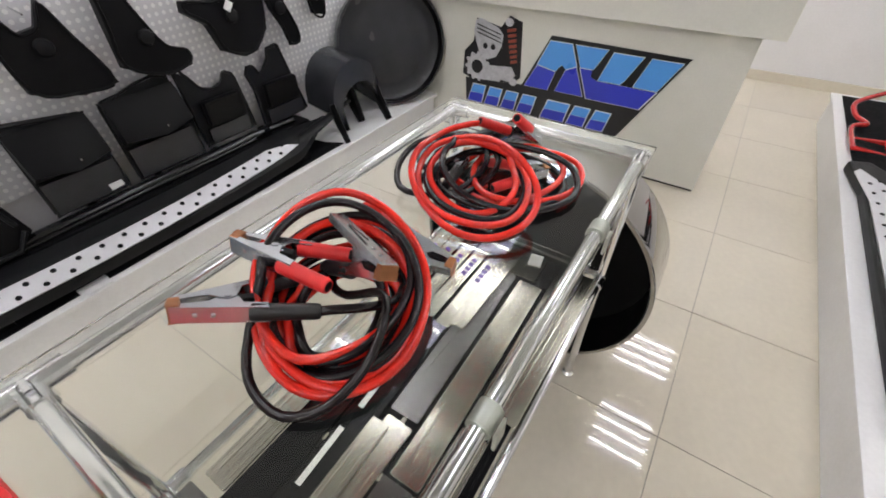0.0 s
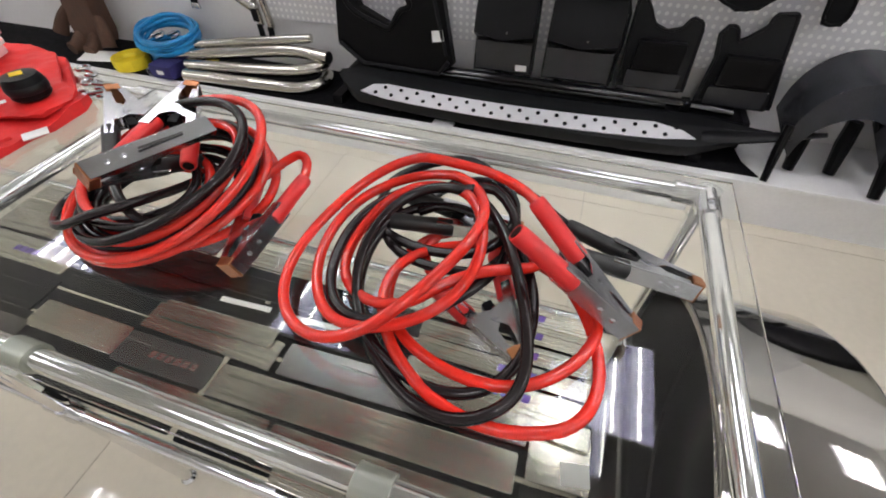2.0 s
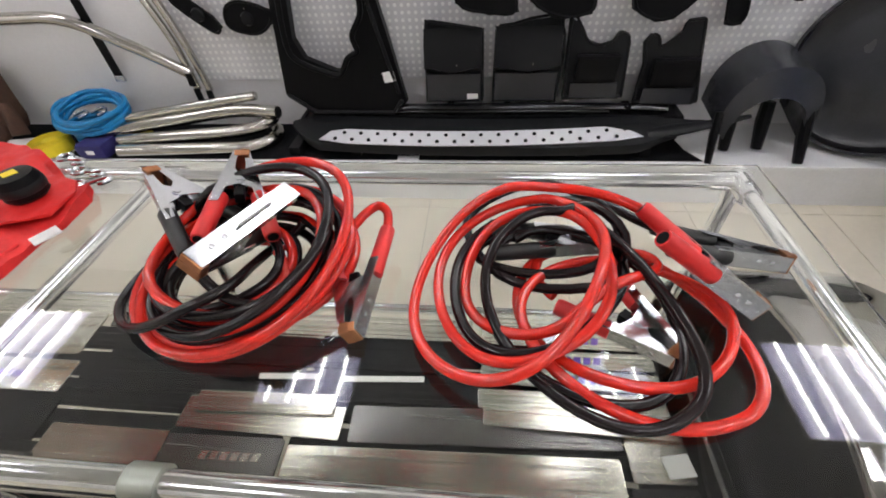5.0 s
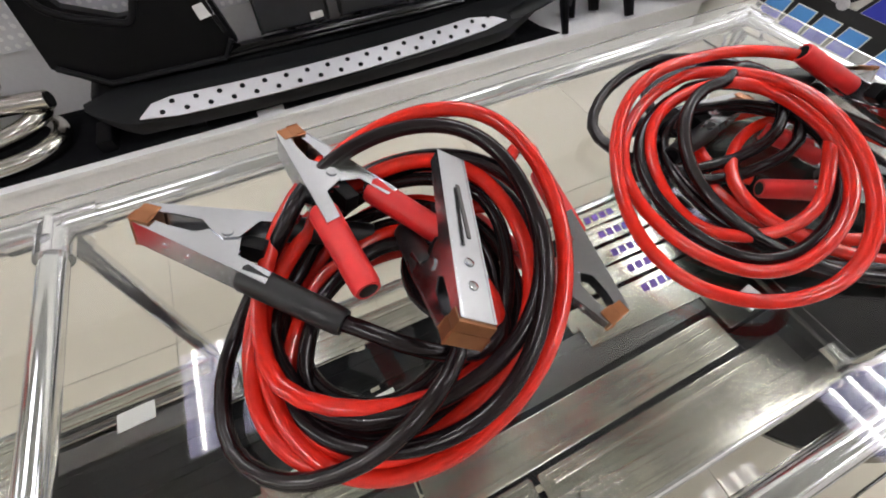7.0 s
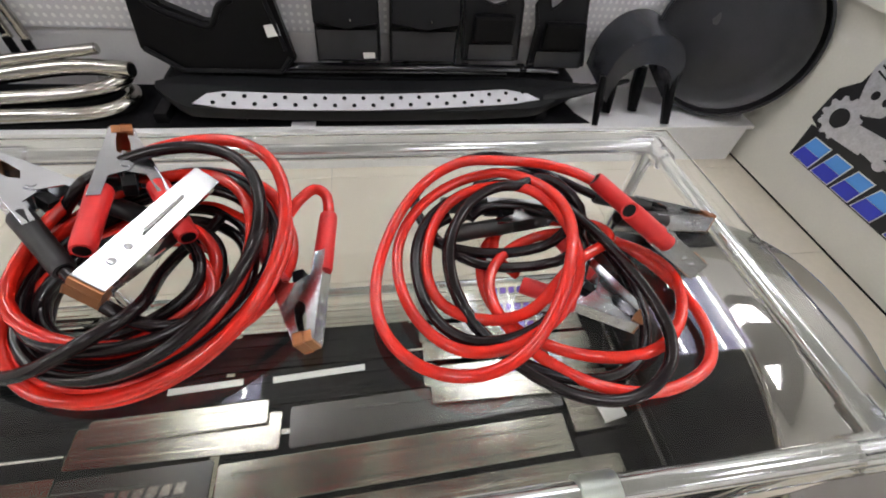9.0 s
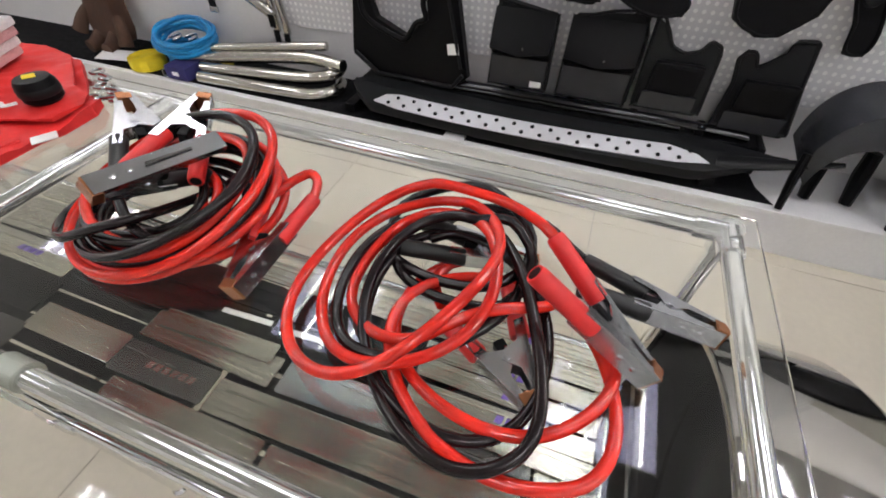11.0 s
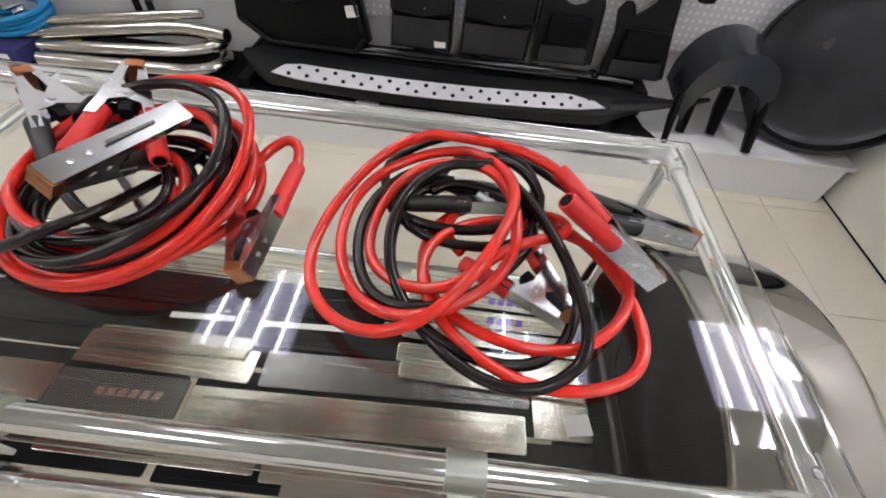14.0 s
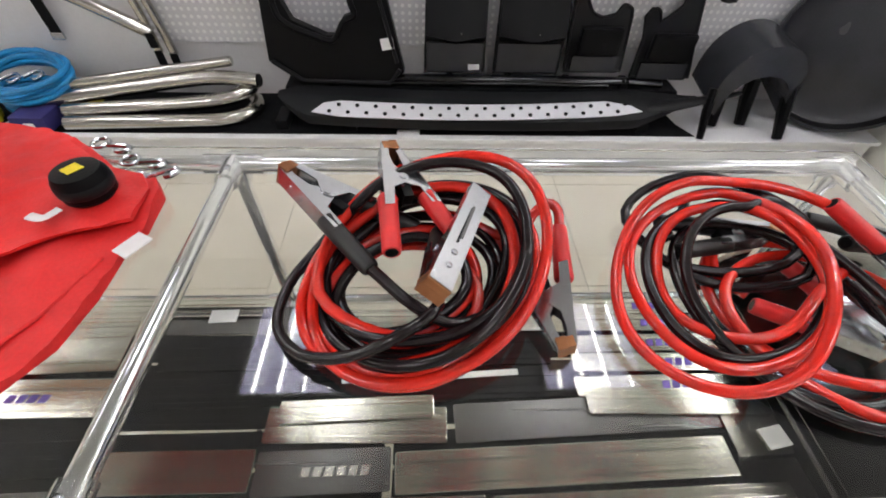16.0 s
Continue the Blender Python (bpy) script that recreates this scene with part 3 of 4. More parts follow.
for x0, y0, w, h, r in ((0.015, -1.06, 0.055, 0.03, 2), (1.04, -1.32, 0.045, 0.035, 10), (0.30, -1.19, 0.12, 0.012, 3), (0.47, -1.185, 0.16, 0.012, 3)):
    solo("paper_label", box(-w / 2, -h / 2, 0, w / 2, h / 2, 0.0006, 0, pose(x0 + w / 2, y0 + h / 2, ST + 0.0165, 0, 0, r)), PAPER, "small white paper sticker on a sill plate", "label", (x0 + w / 2, y0 + h / 2, ST + 0.0165))

# ---- things on the plinth along the wall ----
Y0 = PZ + 0.0045


def running_board(name, x0, x1, y, z, mat, label, pad=None):
    """A long step bar: a moulded body with tapering ends, and a studded metal tread let into it."""
    t = thing(name, ((x0 + x1) / 2, y, Y0), label, "running board")
    bm = bmesh.new()
    prof = [(-0.066, -0.055), (-0.072, -0.034), (-0.066, -0.012), (0.025, 0.030), (0.050, 0.034), (0.105, 0.040), (0.115, 0.025), (0.10, -0.05)]
    rings = []
    n = 40
    for i in range(n + 1):
        u = i / n
        x = x0 + (x1 - x0) * u
        e = min(1, u / 0.07) ** 0.6 if u < 0.07 else 1
        e2 = (max(0.0, (1 - u)) / 0.16) ** 0.8 if u > 0.84 else 1
        k = max(0.16, min(e, e2))
        bow = 0.03 * (2 * u - 1) ** 2
        rings.append([bm.verts.new((x, y + bow + a * k + (0.05 * (1 - k)), z + bow * 0.6 + b * k + 0.02 * (1 - k))) for a, b in prof])
    for r, s in zip(rings, rings[1:]):
        for k in range(len(prof)):
            bm.faces.new((r[k], r[(k + 1) % len(prof)], s[(k + 1) % len(prof)], s[k]))
    bm.faces.new(rings[0][::-1])
    bm.faces.new(rings[-1])
    bmesh.ops.recalc_face_normals(bm, faces=bm.faces)
    part("body", bm, mat, t, smooth=True)
    return t


rb = running_board("running_board", -0.19, 1.70, 0.150, 0.300, GREYBLACK, "dark grey running board with studded aluminium tread on the mat")
part("tail", sweep(smoothed([(1.45, 0.185, 0.305), (1.60, 0.180, 0.33), (1.72, 0.165, 0.365), (1.83, 0.145, 0.405)], 6), [0.05 - 0.038 * i / 18 for i in range(19)], 12, flat=0.5), GREYBLACK, rb, "tapering upturned end", True)
# the studded tread
TX0, TX1, TY, TZ = -0.03, 1.425, 0.122, 0.310
mp = pose((TX0 + TX1) / 2, TY, TZ, 23.5, 0, 1.2)
hl, hw = (TX1 - TX0) / 2, 0.039
edge = [(-hl, -0.026), (-hl + 0.05, hw * 0.6), (-hl + 0.12, hw), (hl - 0.16, hw), (hl - 0.05, hw * 0.2), (hl, -0.028), (hl - 0.12, -hw), (-hl + 0.12, -hw)]
bow = lambda x: 0.03 * (x / hl) ** 2
outl = []
for i in range(len(edge)):
    a, b = edge[i], edge[(i + 1) % len(edge)]
    steps = 12 if abs(a[0] - b[0]) > 0.5 else 1
    for k in range(steps):
        x, yy = a[0] + (b[0] - a[0]) * k / steps, a[1] + (b[1] - a[1]) * k / steps
        outl.append((x, yy + bow(x)))
tread = part("tread", slab(outl, 0.006, mp), PADMETAL, rb, "perforated silver aluminium tread")
for i in range(34):
    x = -hl + 0.075 + i * (2 * hl - 0.15) / 33
    yy = (0.018 if i % 2 else -0.018) + bow(x)
    b = lathe([(0, 0), (0.0095, 0), (0.0088, 0.003), (0.005, 0.0042), (0, 0.0042)], mp @ pose(x, yy, 0.0055), 10)
    part("stud", b, BLACK, tread, smooth=True)
for sx in (-0.20, 0.10, 0.45, 0.80, 1.15, 1.42):
    part("bracket", box(sx, 0.12, Y0, sx + 0.05, 0.25, 0.262, 0.004), BLACK, rb, "black steel bracket")

b3 = thing("running_board", (0.75, 0.345, Y0), "plain black running board lying behind the studded one", "running board")
part("body", box(-0.16, 0.278, Y0, 1.62, 0.412, 0.336, 0.012), BLACK, b3)
part("tread", box(-0.08, 0.284, 0.3362, 1.52, 0.33, 0.338, 0.0008), GREYBLACK, b3, "ribbed rubber strip")
for ex in (-0.172, 1.606):
    part("end_cap", box(ex, 0.272, Y0 + 0.002, ex + 0.026, 0.418, 0.339, 0.010), GREYBLACK, b3, "moulded end cap")
b2 = thing("roof_rail", (0.8, 0.31, 0.336), "glossy black rail with mounting brackets behind the running board", "rail")
part("rail", sweep(smoothed([(-0.05, 0.325, 0.352), (0.2, 0.318, 0.366), (0.8, 0.312, 0.372), (1.35, 0.318, 0.366), (1.56, 0.325, 0.352)], 6), 0.024, 12, flat=0.7), GLOSSBLACK, b2, smooth=True)
part("rail", sweep(smoothed([(0.1, 0.300, 0.352), (0.7, 0.296, 0.356), (1.3, 0.300, 0.352)], 6), 0.011, 12), GLOSSBLACK, b2, smooth=True)
for sx in (0.02, 0.28, 0.55, 0.82, 1.09, 1.36):
    br = part("bracket", box(sx, 0.295, 0.3385, sx + 0.035, 0.355, 0.378, 0.005), BLACK, b2)
    part("bolt", lathe([(0, 0), (0.005, 0), (0.004, 0.003), (0, 0.003)], pose(sx + 0.017, 0.300, 0.3775), 8), STEEL, br, smooth=True)


def moulding(name, outline, y, depth, label, category, mat=BLACK, tilt=8, lip=True, group="mud flaps on the back panel"):
    """A moulded plastic flap: a thick sheet of the given outline with a raised rim and a fold, leaning on the panel."""
    zs = [p[1] for p in outline]
    xs = [p[0] for p in outline]
    zb, xc = min(zs), (min(xs) + max(xs)) / 2
    m = facing(xc, y, zb, 0, tilt)
    t = thing(name, (xc, y, zb), label, category, group)
    local = [(x - xc, z - zb) for x, z in outline]
    part("sheet", slab(local, depth, m, min(0.004, depth * 0.3)), mat, t)
    if lip:
        cx, cz = sum(p[0] for p in local) / len(local), sum(p[1] for p in local) / len(local)
        ring = [m @ Vector((cx + (x - cx) * 0.93, cz + (z - cz) * 0.93, depth)) for x, z in local]
        part("rim", sweep(smoothed(ring, 4, True), 0.006, 8, True), mat, t, smooth=True)
    return t


def flap(x0, x1, z0, z1, crown, label, fold=True):
    """A mud flap: a tall sheet with a shaped upper edge, and a forward-standing fold across it."""
    w = x1 - x0
    o = [(x0 + w * 0.02, z0 + 0.015), (x0 + w * 0.08, z0), (x1 - w * 0.08, z0), (x1, z0 + 0.02)] + [(x0 + w * u, z0 + (z1 - z0) * v) for u, v in crown]
    t = moulding("mud_flap", o, 0.345, 0.012, label, "mud flap", GREYBLACK)
    zf = z0 + (z1 - z0) * 0.48
    if fold:
        xs = [x0 + w * (0.05 + 0.9 * k / 8) for k in range(9)]
        sh = bmesh.new()
        rows = []
        for k, x in enumerate(xs):
            q = 1 - abs(k - 4) / 4
            rows.append([sh.verts.new((x, 0.352, z1 - 0.03)), sh.verts.new((x, 0.315 - 0.012 * q, (zf + z1) / 2)), sh.verts.new((x, 0.285 - 0.03 * q, zf + 0.012 * (1 - q))), sh.verts.new((x, 0.33, zf - 0.02)), sh.verts.new((x, 0.36, zf + 0.05))])
        for a, b in zip(rows, rows[1:]):
            for k in range(5):
                sh.faces.new((a[k], a[(k + 1) % 5], b[(k + 1) % 5], b[k]))
        sh.faces.new(rows[0][::-1])
        sh.faces.new(rows[-1])
        bmesh.ops.recalc_face_normals(sh, faces=sh.faces)
        part("guard", sh, BLACK, t, "moulded splash guard standing forward", True)
        part("skirt", box(x0 + w * 0.06, 0.322, z0 + 0.012, x1 - w * 0.06, 0.3335, zf - 0.03, 0.004), SOFTBLACK, t, "satin lower skirt")
        part("pin", lathe([(0, 0), (0.004, 0), (0.003, 0.003), (0, 0.003)], facing((x0 + x1) / 2 + 0.02, 0.262, zf + 0.03), 8), STEEL, t, "small bright screw", True)
    else:
        part("skirt", box(x0 + w * 0.12, 0.318, z0 + 0.012, x1 - w * 0.14, 0.3335, z0 + (z1 - z0) * 0.24, 0.004), SOFTBLACK, t, "satin lower skirt")
        part("pocket", box(x0 + w * 0.16, 0.296, z0 + (z1 - z0) * 0.27, x1 - w * 0.2, 0.336, z0 + (z1 - z0) * 0.60, 0.015), BLACK, t, "moulded hollow standing forward")
    return t


flap(0.445, 0.725, 0.385, 0.735, [(0.98, 0.85), (0.93, 0.90), (0.12, 1.0), (0.05, 0.95)], "black plastic mud flap with folded guard and price sticker")
flap(0.755, 1.065, 0.385, 0.738, [(0.97, 1.0), (0.10, 0.92), (0.04, 0.86)], "black plastic mud flap with folded guard")
flap(1.075, 1.355, 0.395, 0.735, [(0.96, 0.70), (0.90, 0.80), (0.78, 0.83), (0.68, 0.72), (0.5, 0.68), (0.30, 0.74), (0.16, 0.92), (0.0, 1.0)], "black plastic mud flap with a cut-out upper edge", False)
flap(1.395, 1.69, 0.365, 0.72, [(0.88, 0.55), (0.80, 0.97), (0.74, 1.0), (0.55, 0.98), (0.50, 0.86), (0.34, 0.74), (0.25, 0.70), (0.18, 0.82), (0.08, 0.84), (0.0, 0.74), (0.06, 0.5)], "black plastic mud flap with two horns", False)
moulding("wheel_arch_liner", [(-0.22, 0.44), (-0.10, 0.345), (0.30, 0.345), (0.365, 0.40), (0.30, 0.70), (0.24, 0.95), (0.19, 0.95), (0.205, 0.80), (0.155, 0.70), (0.165, 0.63),
                              (0.12, 0.615), (0.08, 0.545), (0.04, 0.545), (-0.09, 0.60), (-0.125, 0.68), (-0.10, 0.95), (-0.18, 0.96), (-0.20, 0.70)],
         0.34, 0.05, "black moulded wheel arch liner with a price sticker", "arch liner", BLACK, 6, False, "")
wl = bpy.data.objects["wheel_arch_liner"]
part("rim", sweep(smoothed([(-0.115, 0.285, 0.90), (-0.135, 0.275, 0.70), (-0.105, 0.265, 0.615), (0.03, 0.255, 0.56), (0.085, 0.255, 0.555), (0.13, 0.262, 0.62), (0.175, 0.268, 0.645), (0.165, 0.272, 0.71), (0.215, 0.28, 0.80), (0.205, 0.285, 0.93)], 5), 0.012, 10), BLACK, wl, smooth=True)
part("fold", sweep([(-0.20, 0.285, 0.45), (-0.08, 0.272, 0.37), (0.30, 0.272, 0.365), (0.345, 0.285, 0.42)], 0.010, 8), GREYBLACK, wl, "moulded fold", smooth=True)
part("fold", sweep([(0.335, 0.285, 0.45), (0.275, 0.29, 0.70), (0.225, 0.29, 0.92)], 0.009, 8), GREYBLACK, wl, "moulded fold", smooth=True)
for lx, ly, lz, w, h, r in ((0.672, 0.322, 0.425, 0.05, 0.035, 4), (0.297, 0.282, 0.53, 0.052, 0.045, 10)):
    solo("price_sticker", box(-w / 2, -h / 2, 0, w / 2, h / 2, 0.001, 0, facing(lx, ly, lz, 0, 8) @ pose(0, 0, 0, 0, 0, r)), PAPER, "small white price sticker on a black flap", "label", (lx, ly, lz))

# arched liner standing on the white end of the plinth
al = thing("arch_liner", (1.93, 0.2, PZ), "black plastic wheel arch liner standing on the white plinth", "arch liner")
bm = bmesh.new()
n = 24
rows = []
for i in range(n + 1):
    a = math.pi * i / n
    ox, oz = 1.902 - 0.188 * math.cos(a), PZ + 0.165 + 0.25 * math.sin(a) ** 0.75
    ix, iz = 1.902 - 0.150 * math.cos(a), PZ + 0.155 + 0.185 * math.sin(a) ** 0.8
    rows.append([bm.verts.new((ox, 0.15, oz - 0.03)), bm.verts.new((ox, 0.36, oz)), bm.verts.new((ix, 0.36, iz)), bm.verts.new((ix, 0.13, iz - 0.07))])
for a, b in zip(rows, rows[1:]):
    for k in range(4):
        bm.faces.new((a[k], a[(k + 1) % 4], b[(k + 1) % 4], b[k]))
bm.faces.new(rows[0][::-1])
bm.faces.new(rows[-1])
bmesh.ops.recalc_face_normals(bm, faces=bm.faces)
part("shell", bm, SOFTBLACK, al, smooth=True)
for a, b, w in (((1.708, 0.16, PZ + 0.20), (1.70, 0.070, PZ + 0.006), 0.026), ((1.80, 0.24, PZ + 0.20), (1.805, 0.185, PZ + 0.006), 0.040), ((1.945, 0.26, PZ + 0.2), (1.95, 0.195, PZ + 0.006), 0.040), ((2.06, 0.17, PZ + 0.2), (2.065, 0.075, PZ + 0.006), 0.034)):
    part("foot", sweep([a, (Vector(a) + Vector(b)) / 2 + Vector((0, 0.01, 0.01)), b], [w, w * 1.1, w * 0.8], 8, flat=0.5), BLACK, al)

# the black wheel cover leaning in the corner
wheel_cover("spare_wheel_cover", look((2.30, 0.20, PZ + 0.352), (2.30 + 0.53, 0.20 + 0.83, PZ + 0.352 - 0.15)) @ pose(0, 0, 0, 180, 0, 0) @ pose(0, 0, -0.02), SOFTBLACK, SOFTBLACK, "black plastic spare wheel cover leaning in the corner", 0.335, 0.10)

# upper row of flaps on the perforated panel
for nm, o, y, lab in (
    ("mud_flap", [(0.60, 0.80), (0.74, 0.755), (0.86, 0.765), (0.80, 0.95), (0.76, 1.05), (0.72, 0.98), (0.66, 0.97), (0.62, 1.04), (0.58, 1.02)], 0.36, "black moulded mud flap hanging on the panel"),
    ("mud_flap", [(0.90, 0.80), (1.04, 0.735), (1.15, 0.75), (1.16, 0.80), (1.08, 0.84), (1.02, 0.98), (0.99, 1.06), (0.92, 1.06), (0.91, 0.95)], 0.36, "black moulded mud flap with a side ear"),
    ("splash_guard", [(1.20, 0.93), (1.28, 0.87), (1.31, 0.76), (1.40, 0.715), (1.47, 0.725), (1.55, 0.80), (1.58, 0.93), (1.56, 1.05), (1.40, 1.06), (1.36, 0.95), (1.21, 0.97)], 0.36, "black plastic splash guard hanging on the panel"),
    ("splash_guard", [(1.60, 0.98), (1.63, 0.86), (1.67, 0.78), (1.69, 0.69), (1.75, 0.69), (1.755, 0.76), (1.70, 0.92), (1.68, 1.05), (1.60, 1.06)], 0.37, "narrow black plastic guard hanging on the panel"),
    ("splash_guard", [(1.86, 0.98), (1.88, 0.80), (1.96, 0.78), (1.98, 0.98)], 0.38, "black plastic guard hanging on the panel"),
    ("splash_guard", [(-0.66, 0.83), (-0.50, 0.70), (-0.46, 0.72), (-0.49, 0.77), (-0.62, 0.87)], 0.39, "long black plastic strip hanging on the panel"),
    ("splash_guard", [(-0.42, 0.72), (-0.30, 0.69), (-0.22, 0.73), (-0.21, 0.79), (-0.34, 0.83), (-0.42, 0.80)], 0.38, "small black plastic guard hanging on the panel"),
):
    g = moulding(nm, o, y, 0.045 if y < 0.37 else 0.02, lab, "splash guard", BLACK, 5, True, "flaps on the back panel")
    xs, zs = [p[0] for p in o], [p[1] for p in o]
    cx, cz = sum(xs) / len(xs), sum(zs) / len(zs)
    part("boss", lathe([(0, 0), (0.03, 0), (0.024, 0.012), (0.012, 0.016), (0, 0.016)], facing(cx, y - 0.04 if y < 0.37 else y - 0.018, cz), 16), GREYBLACK, g, "moulded boss", True)
    part("hook", rod((cx, y - 0.02, max(zs) - 0.03), (cx, YB - 0.02, max(zs) - 0.02), 0.003, 8), STEEL, g, "steel peg hook")
solo("price_sticker", box(-0.02, -0.016, 0, 0.02, 0.016, 0.001, 0, facing(1.38, 0.305, 0.93, 0, 5) @ pose(0, 0, 0, 0, 0, 50)), PAPER, "small white price sticker on a black guard", "label", (1.38, 0.305, 0.93))

# the sign on the desk
SX = DX - 0.001
SIGNBLACK = material("sign_black", (0.012, 0.012, 0.014), 0.35)
BLUE1 = material("light_blue_print", (0.10, 0.36, 0.85), 0.3, vary=0.06, scale=4)
BLUE2 = material("deep_blue_print", (0.035, 0.05, 0.55), 0.3, vary=0.06, scale=4)
SILVER = material("silver_print", (0.62, 0.62, 0.65), 0.35, metal=0.3, vary=0.2, scale=30)
RUST = material("rust_red_print", (0.30, 0.06, 0.035), 0.4, vary=0.25, scale=40)
msign = Matrix(((0, 0, -1, SX), (-1, 0, 0, 0), (0, 1, 0, 0), (0, 0, 0, 1)))


def print_(name, outline, depth, off, mat, parent, label=""):
    """A flat shape on the desk's face; outline in metres to the right and up."""
    return part(name, slab([(x, z) for x, z in outline], depth, msign @ pose(0, 0, off)), mat, parent, label)


sign = thing("shop_sign", (SX, -0.75, 0.2), "blue and black cut-out shop sign on the desk front", "sign")
print_("backing", [(0.69, 0.678), (1.40, 0.668), (1.153, 0.206), (0.162, 0.212), (0.154, 0.36), (0.545, 0.385)], 0.006, 0.0, SIGNBLACK, sign)
white_edge = lambda o, g: [(sum(p[0] for p in o) / len(o) + (x - sum(p[0] for p in o) / len(o)) * g, sum(p[1] for p in o) / len(o) + (z - sum(p[1] for p in o) / len(o)) * g) for x, z in o]
up, lo = 0.652, 0.388
# two slanted emblem shapes, each of a light upper and a deep lower half, with white outlines
for upper, lower in (
    ([(0.69, up), (0.813, up), (0.858, 0.545), (0.80, 0.52), (0.775, 0.54), (0.742, 0.50), (0.630, 0.52)], [(0.630, 0.515), (0.742, 0.495), (0.711, lo), (0.565, lo)]),
    ([], [(0.800, 0.515), (0.858, 0.54), (0.921, lo + 0.004), (0.757, lo + 0.004)]),
    ([(0.834, up), (1.007, up), (0.952, 0.545), (0.880, 0.545)], [(0.880, 0.54), (0.946, 0.54), (0.946, 0.505), (0.985, 0.49), (1.122, 0.49), (1.143, 0.49), (1.290, 0.49), (1.231, lo), (0.945, lo)]),
    ([(1.038, 0.643), (1.188, 0.643), (1.125, 0.52), (1.105, 0.495), (0.988, 0.495)], []),
    ([(1.226, 0.643), (1.372, 0.643), (1.293, 0.495), (1.172, 0.495)], []),
):
    for o, c in ((upper, BLUE1), (lower, BLUE2)):
        if o:
            print_("outline", white_edge(o, 1.035), 0.002, 0.0062, WHITE, sign, "white edge")
            print_("emblem", o, 0.002, 0.0085, c, sign, "blue emblem shape")
# the word below it, as slanted bars
wx = 0.185
for w in (0.105, 0.10, 0.095, 0.10, 0.0, 0.15, 0.105, 0.10):
    if w:
        hi = [(wx + 0.03, 0.330), (wx + w + 0.012, 0.330), (wx + w, 0.278), (wx + 0.012, 0.278)]
        lw = [(wx + 0.012, 0.276), (wx + w, 0.276), (wx + w - 0.012, 0.220), (wx - 0.006, 0.220)]
        print_("outline", [(wx + 0.026, 0.334), (wx + w + 0.017, 0.334), (wx + w - 0.009, 0.216), (wx - 0.012, 0.216)], 0.002, 0.0062, WHITE, sign, "white edge")
        print_("bar", hi, 0.002, 0.0085, BLUE1, sign, "light blue bar")
        print_("bar", lw, 0.002, 0.0085, BLUE2, sign, "deep blue bar")
    wx += w + 0.017 if w else 0.045
gear = []
for i in range(44):
    a = 2 * math.pi * i / 44
    r = 0.088 if (i // 2) % 2 else 0.072
    gear.append((0.235 + r * math.cos(a), 0.440 + r * math.sin(a)))
print_("plate", [(0.13, 0.38), (0.25, 0.34), (0.47, 0.37), (0.53, 0.42), (0.51, 0.72), (0.43, 0.745), (0.38, 0.68), (0.22, 0.71), (0.20, 0.58), (0.14, 0.52)], 0.003, 0.0, SIGNBLACK, sign, "dark cut-out backing")
print_("gear", gear, 0.003, 0.0035, SILVER, sign, "silver gear shape")
print_("hub", [(0.235 + 0.04 * math.cos(i * math.pi / 8), 0.44 + 0.04 * math.sin(i * math.pi / 8)) for i in range(16)], 0.002, 0.0068, SIGNBLACK, sign)
print_("arm_shape", [(0.25, 0.40), (0.46, 0.385), (0.50, 0.43), (0.47, 0.475), (0.30, 0.46)], 0.003, 0.0070, SILVER, sign, "silver bar shape")
print_("cup_shape", [(0.215, 0.70), (0.245, 0.715), (0.365, 0.675), (0.40, 0.64), (0.392, 0.575), (0.36, 0.515), (0.30, 0.49), (0.25, 0.515), (0.222, 0.58), (0.205, 0.64)], 0.003, 0.0040, SILVER, sign, "silver rounded shape")
for i in range(3):
    z = 0.685 - 0.022 * i
    print_("stroke", [(0.222 + 0.002 * i, z), (0.382 + 0.004 * i, z - 0.040), (0.382 + 0.004 * i, z - 0.046), (0.222 + 0.002 * i, z - 0.007)], 0.001, 0.0072, SIGNBLACK, sign, "thin dark stroke")
for sx in (0.285, 0.338):
    print_("dot", [(sx + 0.016 * math.cos(i * math.pi / 5), 0.568 + 0.017 * math.sin(i * math.pi / 5)) for i in range(10)], 0.001, 0.0072, SIGNBLACK, sign, "dark round dot")
print_("band", [(0.16, 0.41), (0.235, 0.365), (0.40, 0.375), (0.40, 0.40), (0.25, 0.395), (0.18, 0.43)], 0.002, 0.0060, SILVER, sign, "silver band")
for i in range(7):
    z = 0.675 - 0.028 * i
    print_("spring_coil", [(0.422 + 0.006 * i, z), (0.475 + 0.004 * i, z + 0.012), (0.478 + 0.004 * i, z - 0.004), (0.424 + 0.006 * i, z - 0.016)], 0.004, 0.0040, RUST, sign, "rust-red coil stroke")
print_("eye", [(0.432 + 0.026 * math.cos(i * math.pi / 6), 0.712 + 0.022 * math.sin(i * math.pi / 6)) for i in range(12)], 0.003, 0.0040, SILVER, sign)
print_("eye", [(0.490 + 0.026 * math.cos(i * math.pi / 6), 0.392 + 0.022 * math.sin(i * math.pi / 6)) for i in range(12)], 0.003, 0.0105, SILVER, sign)

